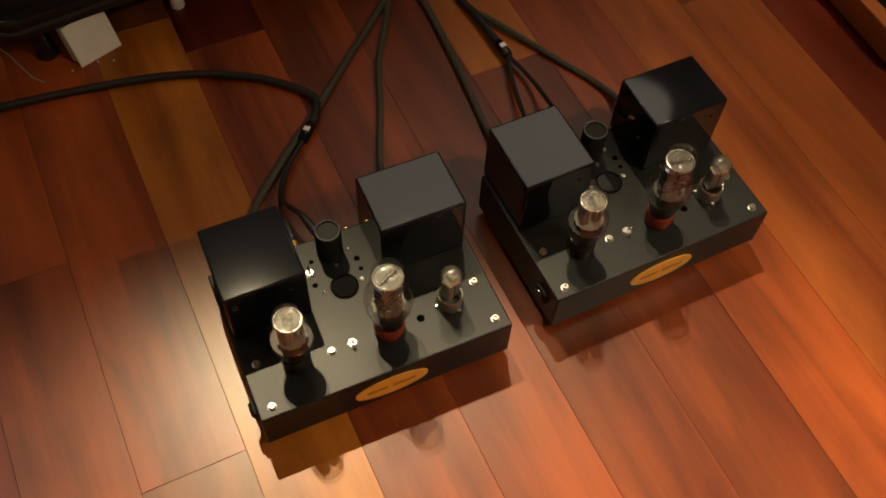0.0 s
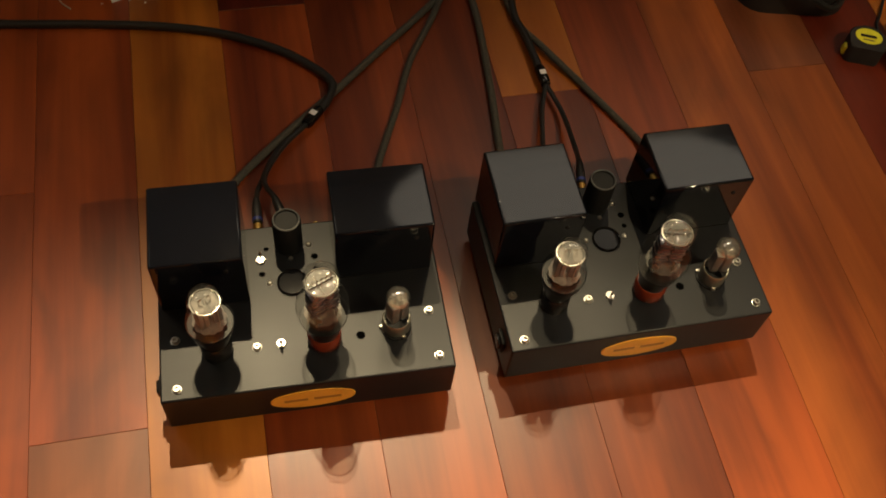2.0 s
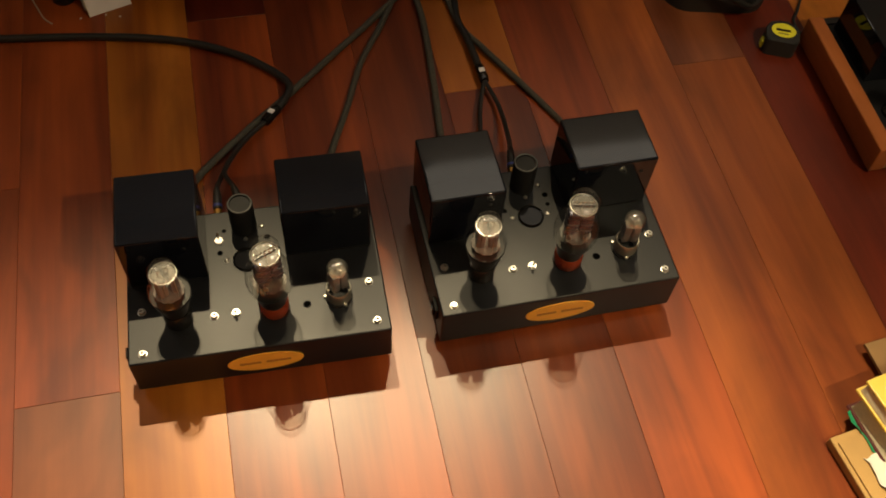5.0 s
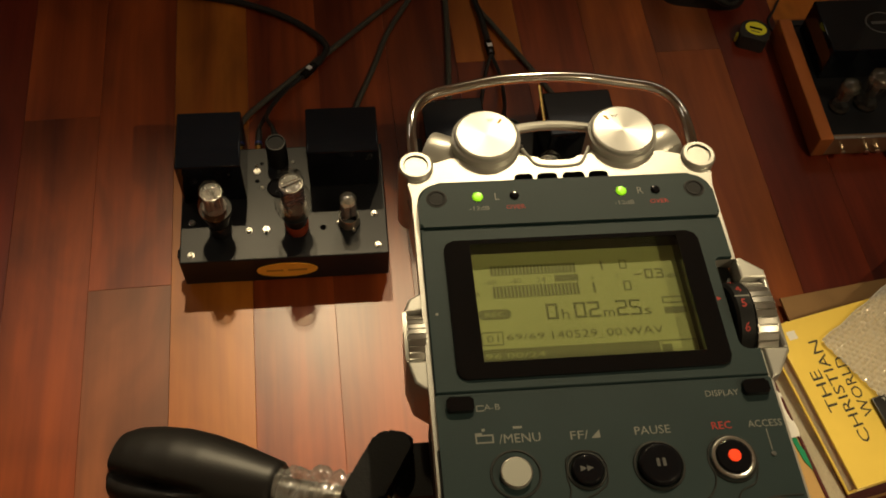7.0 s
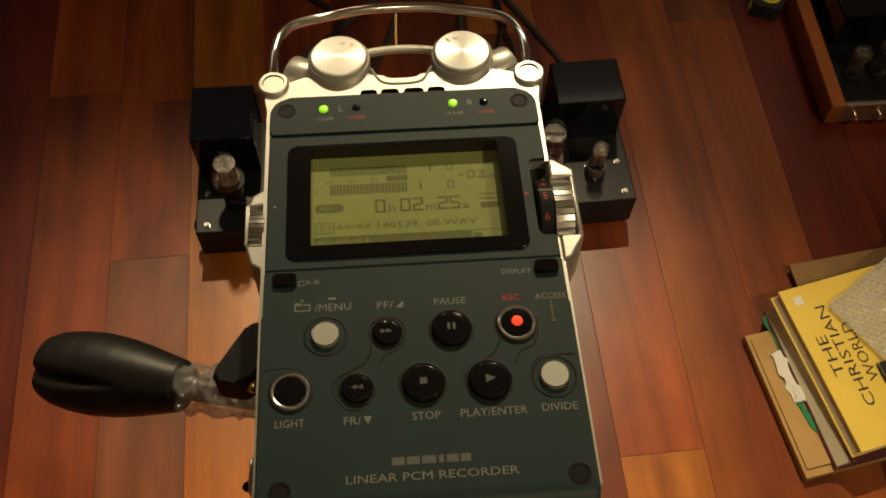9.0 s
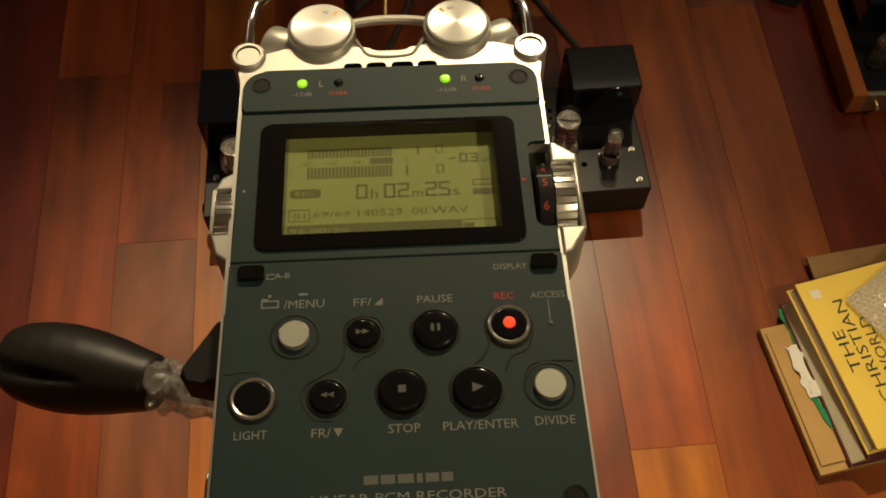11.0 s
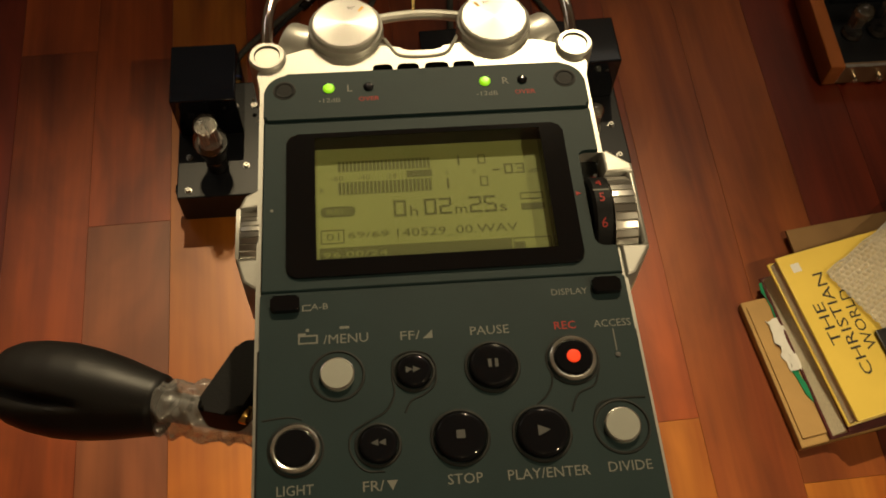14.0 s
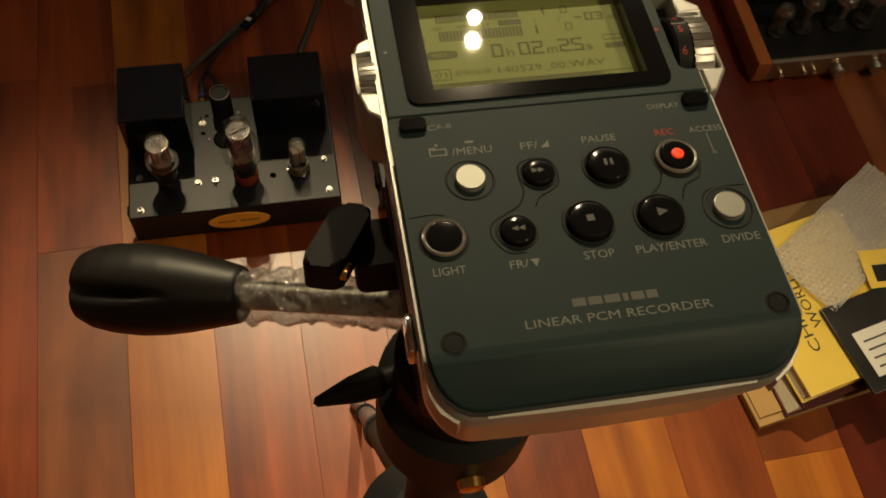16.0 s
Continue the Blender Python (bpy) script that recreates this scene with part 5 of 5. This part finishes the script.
# microphones, posts and guard
for s in (-1, 1):
    post = part("guard_post", lathe([(0, 0.0002), (0.0028, 0.0002), (0.0029, 0.0007), (0.0037, 0.0007), (0.0041, 0.0002), (0.0041, -0.020), (0, -0.020)], 32, m=pose(s * 34.2 * K, 10.8 * K, -0.0006)), SILVER, rec, "round silver corner post")
    part("post_rim", torus(0.0029, 0.0002, 32, 6, m=pose(s * 34.2 * K, 10.8 * K, -0.0003)), GROOVE, post)
    mic = part("microphone", lathe([(0, 0.0032), (0.0072, 0.0032), (0.0076, 0.0030), (0.0078, 0.0022), (0.0083, 0.0020), (0.0084, 0.0012), (0.0084, -0.008), (0.0078, -0.0105), (0, -0.0105)], 48, m=pose(s * 16.7 * K, 18.0 * K, -0.0015)), SILVER, rec, "silver microphone pivot")
    face = part("microphone_disc", lathe([(0, 0.0), (0.0071, 0.0)], 48), SPUN, mic, "spun aluminium disc")
    face.location = (s * 16.7 * K, 18.0 * K, 0.0018)
    part("disc_mark", box(-0.0003, 0.0003, -0.0008, 0.0008, 0, 0.00005, m=pose(s * (16.7 - 3.6) * K, 21.9 * K, 0.00182, 0, 0, s * 35)), shader("amber_print", (0.6, 0.32, 0.05), 0.5), mic)
    lettering("disc_lettering", "90\u00b0", s * (16.7 - 1.4) * K, 22.3 * K, 0.00182, 0.0011, KEYMARK, mic)
    cap_m = Matrix.Translation((s * 23.4 * K, 16.6 * K, -0.0080)) @ pose(0, 0, 0, 0, 0, s * 26) @ pose(0, 0, 0, 0, 90 * s, 0)
    part("microphone_capsule", lathe([(0, 0.0), (0.0060, 0.0), (0.0063, 0.0005), (0.0063, 0.0072), (0.0060, 0.0080), (0.0052, 0.0083), (0.0050, 0.0078), (0, 0.0078)], 36, m=cap_m), SILVER, mic, "silver capsule barrel")
    part("capsule_neck", lathe([(0, -0.004), (0.0040, -0.004), (0.0040, 0.0), (0, 0.0)], 20, m=cap_m), PLASTIC, mic)
part("scoop_rim", sweep([mm(x, y, -1.3) for x, y in ((-8.2, 15.4), (-7.0, 13.0), (-5.4, 10.5), (-2.8, 9.7), (0, 9.6), (2.8, 9.7), (5.4, 10.5), (7.0, 13.0), (8.2, 15.4))], 0.00045, 8, 5), SILVER, rec, "raised silver rim")
part("yoke", sweep([(-0.0105, 0.0232, -0.0034), (-0.005, 0.0242, -0.0034), (0, 0.0245, -0.0034), (0.005, 0.0242, -0.0034), (0.0105, 0.0232, -0.0034)], 0.0012, 10, 5), SILVER, rec, "silver cross bar")
part("pointer_rod", sweep([(-0.0010, 0.0240, -0.0030), (-0.0006, 0.0370, -0.0022)], 0.00045, 8, 1), GOLD, rec, "thin gold rod")
guard = [(-34.4, 11, -3), (-34.4, 22, -1.6), (-33.2, 29, -1.6), (-29.0, 34.2, -1.6), (-20, 36.8, -1.6), (-10, 38.9, -1.6), (0, 39.4, -1.6), (10, 38.9, -1.6), (20, 36.8, -1.6), (29.0, 34.2, -1.6), (33.2, 29, -1.6), (34.4, 22, -1.6), (34.4, 11, -3)]
part("guard_rail", sweep([mm(*p) for p in guard], 0.00135, 12, 6), CHROME, rec, "polished wire guard")

# ---- tripod, upright under the recorder ----
TB = Matrix.Translation(REC @ Vector(mm(-12, -62, -32)))
top_z = TB.translation.z
tri_label = "black camera tripod with clear sleeved pan handle"
tp = thing("tripod", Matrix.Translation((TB.translation.x, TB.translation.y, 0)), tri_label, "tripod")
MT = Matrix.Translation((-TB.translation.x, -TB.translation.y, 0)) @ REC
part("mount_plate", prism(rounded(-34 * K, 16 * K, -84 * K, -36 * K, 4 * K), -0.0405, -0.0319, 0.001, m=MT), RUBBER, tp, "black mounting plate")
part("plate_screw", lathe([(0, 0), (0.008, 0), (0.008, -0.006), (0, -0.006)], 20, m=MT @ pose(0, -60 * K, -0.0405)), STEEL, tp)
part("head", box(-0.017, 0.017, -0.020, 0.020, top_z - 0.062, top_z - 0.0075, 0.004, 3), PLASTIC, tp, "black tilt head")
part("pan_base", lathe([(0, 0), (0.018, 0), (0.021, -0.004), (0.021, -0.022), (0.026, -0.026), (0.026, -0.058), (0.020, -0.064), (0.0125, -0.066), (0.0125, -0.12), (0, -0.12)], 32, m=pose(0, 0, top_z - 0.062)), PLASTIC, tp, "black pan base")
knob = part("lock_knob", lathe([(0.0035, 0), (0.0035, 0.006), (0.0050, 0.008), (0.0042, 0.016), (0.0015, 0.027), (0, 0.028)], 12, m=pose(-0.018, 0.002, top_z - 0.078, 0, -90, 12)), PLASTIC, tp, "black wing knob")
part("brass_stud", lathe([(0, 0.004), (0.004, 0.003), (0.0045, 0), (0, 0)], 14, m=pose(0.0, -0.0262, top_z - 0.105, 90)), GOLD, tp, "brass stud")
# quick release lever beside the recorder
def fillet(corners, r, seg=6):
    """A polygon with its corners rounded."""
    out = []
    for k, c in enumerate(corners):
        c, a, b = Vector(c), Vector(corners[k - 1]), Vector(corners[(k + 1) % len(corners)])
        p, q = c + (a - c).normalized() * r, c + (b - c).normalized() * r
        out += [tuple(p * (1 - t) ** 2 + c * 2 * t * (1 - t) + q * t * t) for t in (n / seg for n in range(seg + 1))]
    return out


lever = fillet([mm(-45.6, -34.0), mm(-56.6, -51.4), mm(-46.6, -54.0), mm(-36.2, -36.4)], 0.0030)
clamp = part("release_lever", prism(lever, -0.0580, -0.0470, 0.0012, m=MT, seg=3), PLASTIC, tp, "black quick release lever")
part("lever_arm", prism(rounded(-0.0425, -0.018, -0.0495, -0.0355, 0.003), -0.068, -0.0545, 0.0015, m=MT, seg=3), PLASTIC, clamp)
part("lever_pin", lathe([(0, 0.0012), (0.0022, 0.0010), (0.0026, 0), (0.0026, -0.004), (0, -0.004)], 18, m=MT @ pose(-0.0452, -0.0512, -0.0530, 90, 0, 60)), GOLD, clamp, "brass pin")
# pan handle
he, hj, hc = (MT @ Vector(mm(*p)) for p in ((-122, -17.5, -99), (-73.5, -32.2, -90.5), (-16, -50, -80)))
ax = (hj - he).normalized()
flute_side = MT @ Vector(mm(-110, -140, 60))
hm = Matrix.Translation(he) @ ax.to_track_quat("Z", "Y").to_matrix().to_4x4()
length = (hj - he).length
up = hm.to_3x3().inverted() @ (flute_side - he).normalized()
FLUTE = math.atan2(up.y, up.x)
knots = ((0, 0.0), (0.0004, 0.0078), (0.0022, 0.0110), (0.0065, 0.0130), (0.013, 0.0142), (0.021, 0.0146), (0.029, 0.0139), (0.037, 0.0124), (0.044, 0.0106), (length - 0.001, 0.0090), (length, 0.0080))
prof = [(0, 0), (0.0078, 0.0004), (0.0110, 0.0022)] + [(float(np.interp(z, [k[0] for k in knots], [k[1] for k in knots])), float(z)) for z in np.linspace(0.004, length - 0.001, 40)] + [(0.0080, length), (0, length)]
bm = lathe(prof, 90, m=hm)
inv = hm.inverted()
for v in bm.verts:
    p = inv @ v.co
    a = math.atan2(p.y, p.x)
    t = max(0.0, 1 - p.z / 0.034)
    dent = 0.0042 * min(1.0, 2.2 * t, 0.25 + p.z / 0.006) * math.exp(-((math.remainder(a - FLUTE, 2 * math.pi / 3)) / (0.07 + 0.13 * t)) ** 2)
    r = math.hypot(p.x, p.y)
    if r > 1e-5:
        p.x, p.y = p.x * 0.93 * (r - dent) / r, p.y * 0.93 * (r - dent) / r
    v.co = hm @ p
grip = part("handle_grip", bm, shader("black_grip_plastic", (0.012, 0.011, 0.011), 0.42, spec=0.42, bump=0.05, scale=1500, vary=0.2, vary_scale=40), tp, "black fluted plastic grip")
part("handle_rod", sweep([tuple(hj - ax * 0.01), tuple(hc)], 0.0042, 16, 1), STEEL, tp, "bright handle rod")
sleeve = bmesh.new()
dirc = (hc - hj)
sm = Matrix.Translation(hj) @ dirc.to_track_quat("Z", "Y").to_matrix().to_4x4()
nseg, nl = 56, 110
rows = []
for i in range(nl + 1):
    z = dirc.length * i / nl
    ring = []
    for j in range(nseg):
        a = 2 * math.pi * j / nseg
        r = 0.0074 + 0.0022 * noise.noise((math.cos(a) * 1.6, math.sin(a) * 1.6, z * 190)) + 0.0016 * noise.noise((math.cos(a) * 3.2, math.sin(a) * 3.2, z * 460))
        ring.append(sleeve.verts.new(sm @ Vector((r * math.cos(a), r * math.sin(a), z))))
    rows.append(ring)
for a, b in zip(rows, rows[1:]):
    for j in range(nseg):
        k2 = (j + 1) % nseg
        sleeve.faces.new((a[j], a[k2], b[k2], b[j]))
part("handle_sleeve", sleeve, thin_glass("clear_wrinkled_film", (0.90, 0.90, 0.89), 0.10, 2.6, fog=0.13), tp, "clear wrinkled plastic sleeve", sharp=80)
# column and legs
part("column", lathe([(0, top_z - 0.18), (0.0125, top_z - 0.18), (0.0125, top_z - 0.48), (0, top_z - 0.48)], 24), PLASTIC, tp)
part("shoulder", lathe([(0, top_z - 0.27), (0.018, top_z - 0.27), (0.034, top_z - 0.285), (0.034, top_z - 0.315), (0.018, top_z - 0.33), (0, top_z - 0.33)], 32), PLASTIC, tp)
for deg, reach in ((88.9, 0.367), (205, 0.40), (322, 0.40)):
    a = radians(deg)
    foot = Vector((reach * math.cos(a), reach * math.sin(a), 0.012))
    hip = Vector((0.030 * math.cos(a), 0.030 * math.sin(a), top_z - 0.30))
    mid1, mid2 = hip.lerp(foot, 0.36), hip.lerp(foot, 0.70)
    leg = part("leg", sweep([tuple(hip), tuple(mid1)], 0.0125, 14, 1), PLASTIC, tp, "black telescopic leg")
    part("leg_section", sweep([tuple(mid1), tuple(mid2)], 0.0100, 14, 1), DARKCASE, leg)
    part("leg_section", sweep([tuple(mid2), tuple(foot)], 0.0080, 14, 1), DARKCASE, leg)
    part("leg_clip", sweep([tuple(hip.lerp(foot, 0.345)), tuple(hip.lerp(foot, 0.375))], 0.0150, 12, 1), PLASTIC, leg)
    part("leg_clip", sweep([tuple(hip.lerp(foot, 0.685)), tuple(hip.lerp(foot, 0.715))], 0.0125, 12, 1), PLASTIC, leg)
    part("leg_foot", lathe([(0, 0), (0.011, 0), (0.013, 0.004), (0.011, 0.020), (0, 0.022)], 18, m=pose(foot.x, foot.y, 0)), RUBBER, leg)

# ---- floor planks ----
JOINTS = {-1: (-0.62, 0.36), 0: (0.014, 0.86), 1: (-0.9, 0.74), 2: (-0.55, 0.656), 3: (-0.7, 0.95), 4: (-0.45, 0.80), 5: (-0.65, 0.437), 6: (-0.39, 0.70),
          7: (-0.75, 0.78), 8: (-0.5, 0.436), 9: (-0.15, 0.75)}
TONES = {(-1, 1): RED, (0, 0): BROWN, (0, 1): RED, (0, 2): RED, (1, 1): ORANGE, (1, 0): RED, (1, 2): BROWN, (2, 1): RED, (2, 2): DARKRED, (3, 1): RED, (4, 1): RED,
         (5, 1): RED, (5, 2): ORANGE, (6, 1): RED, (6, 0): ORANGE, (7, 1): AMBER, (7, 2): RED, (8, 1): AMBER, (8, 2): BROWN, (9, 1): DARKRED}
PW, PX = 0.1280, -0.1530
LEAN = 0.026


FLOOR_TURN = Matrix.Translation((0.2, -0.05, 0)) @ Matrix.Rotation(LEAN, 4, "Z") @ Matrix.Translation((-0.2, 0.05, 0))


def plank(k, n, y0, y1, tone):
    w, l = PW - 0.0003, y1 - y0 - 0.0004
    ob = put("plank", box(-w / 2, w / 2, -l / 2, l / 2, -0.02, 0.0, 0.0003, 1), tone, floor, smooth=False)
    ob.matrix_world = FLOOR_TURN @ Matrix.Translation((PX + PW * (k + 0.5), (y0 + y1) / 2, random.uniform(-0.0002, 0.0)))
    return ob


rng = random.Random(7)
for k in range(-13, 23):
    x = PX + PW * k
    if x < X0 - PW or x > X1:
        continue
    cuts = list(JOINTS.get(k, (rng.uniform(-0.9, -0.2), rng.uniform(0.2, 0.9))))
    while cuts[0] > Y0 + 0.3:
        cuts.insert(0, cuts[0] - rng.uniform(0.5, 1.1))
    while cuts[-1] < Y1 - 0.2:
        cuts.append(cuts[-1] + rng.uniform(0.5, 1.1))
    cuts[0], cuts[-1] = Y0, Y1
    first = JOINTS[k][0] if k in JOINTS else None
    at = cuts.index(first) if first in cuts else 0
    for n, (a, b) in enumerate(zip(cuts, cuts[1:])):
        tone = TONES.get((k, n - at + 1), rng.choice((RED, RED, RED, DARKRED, BROWN, ORANGE)))
        plank(k, n, a, b, tone)
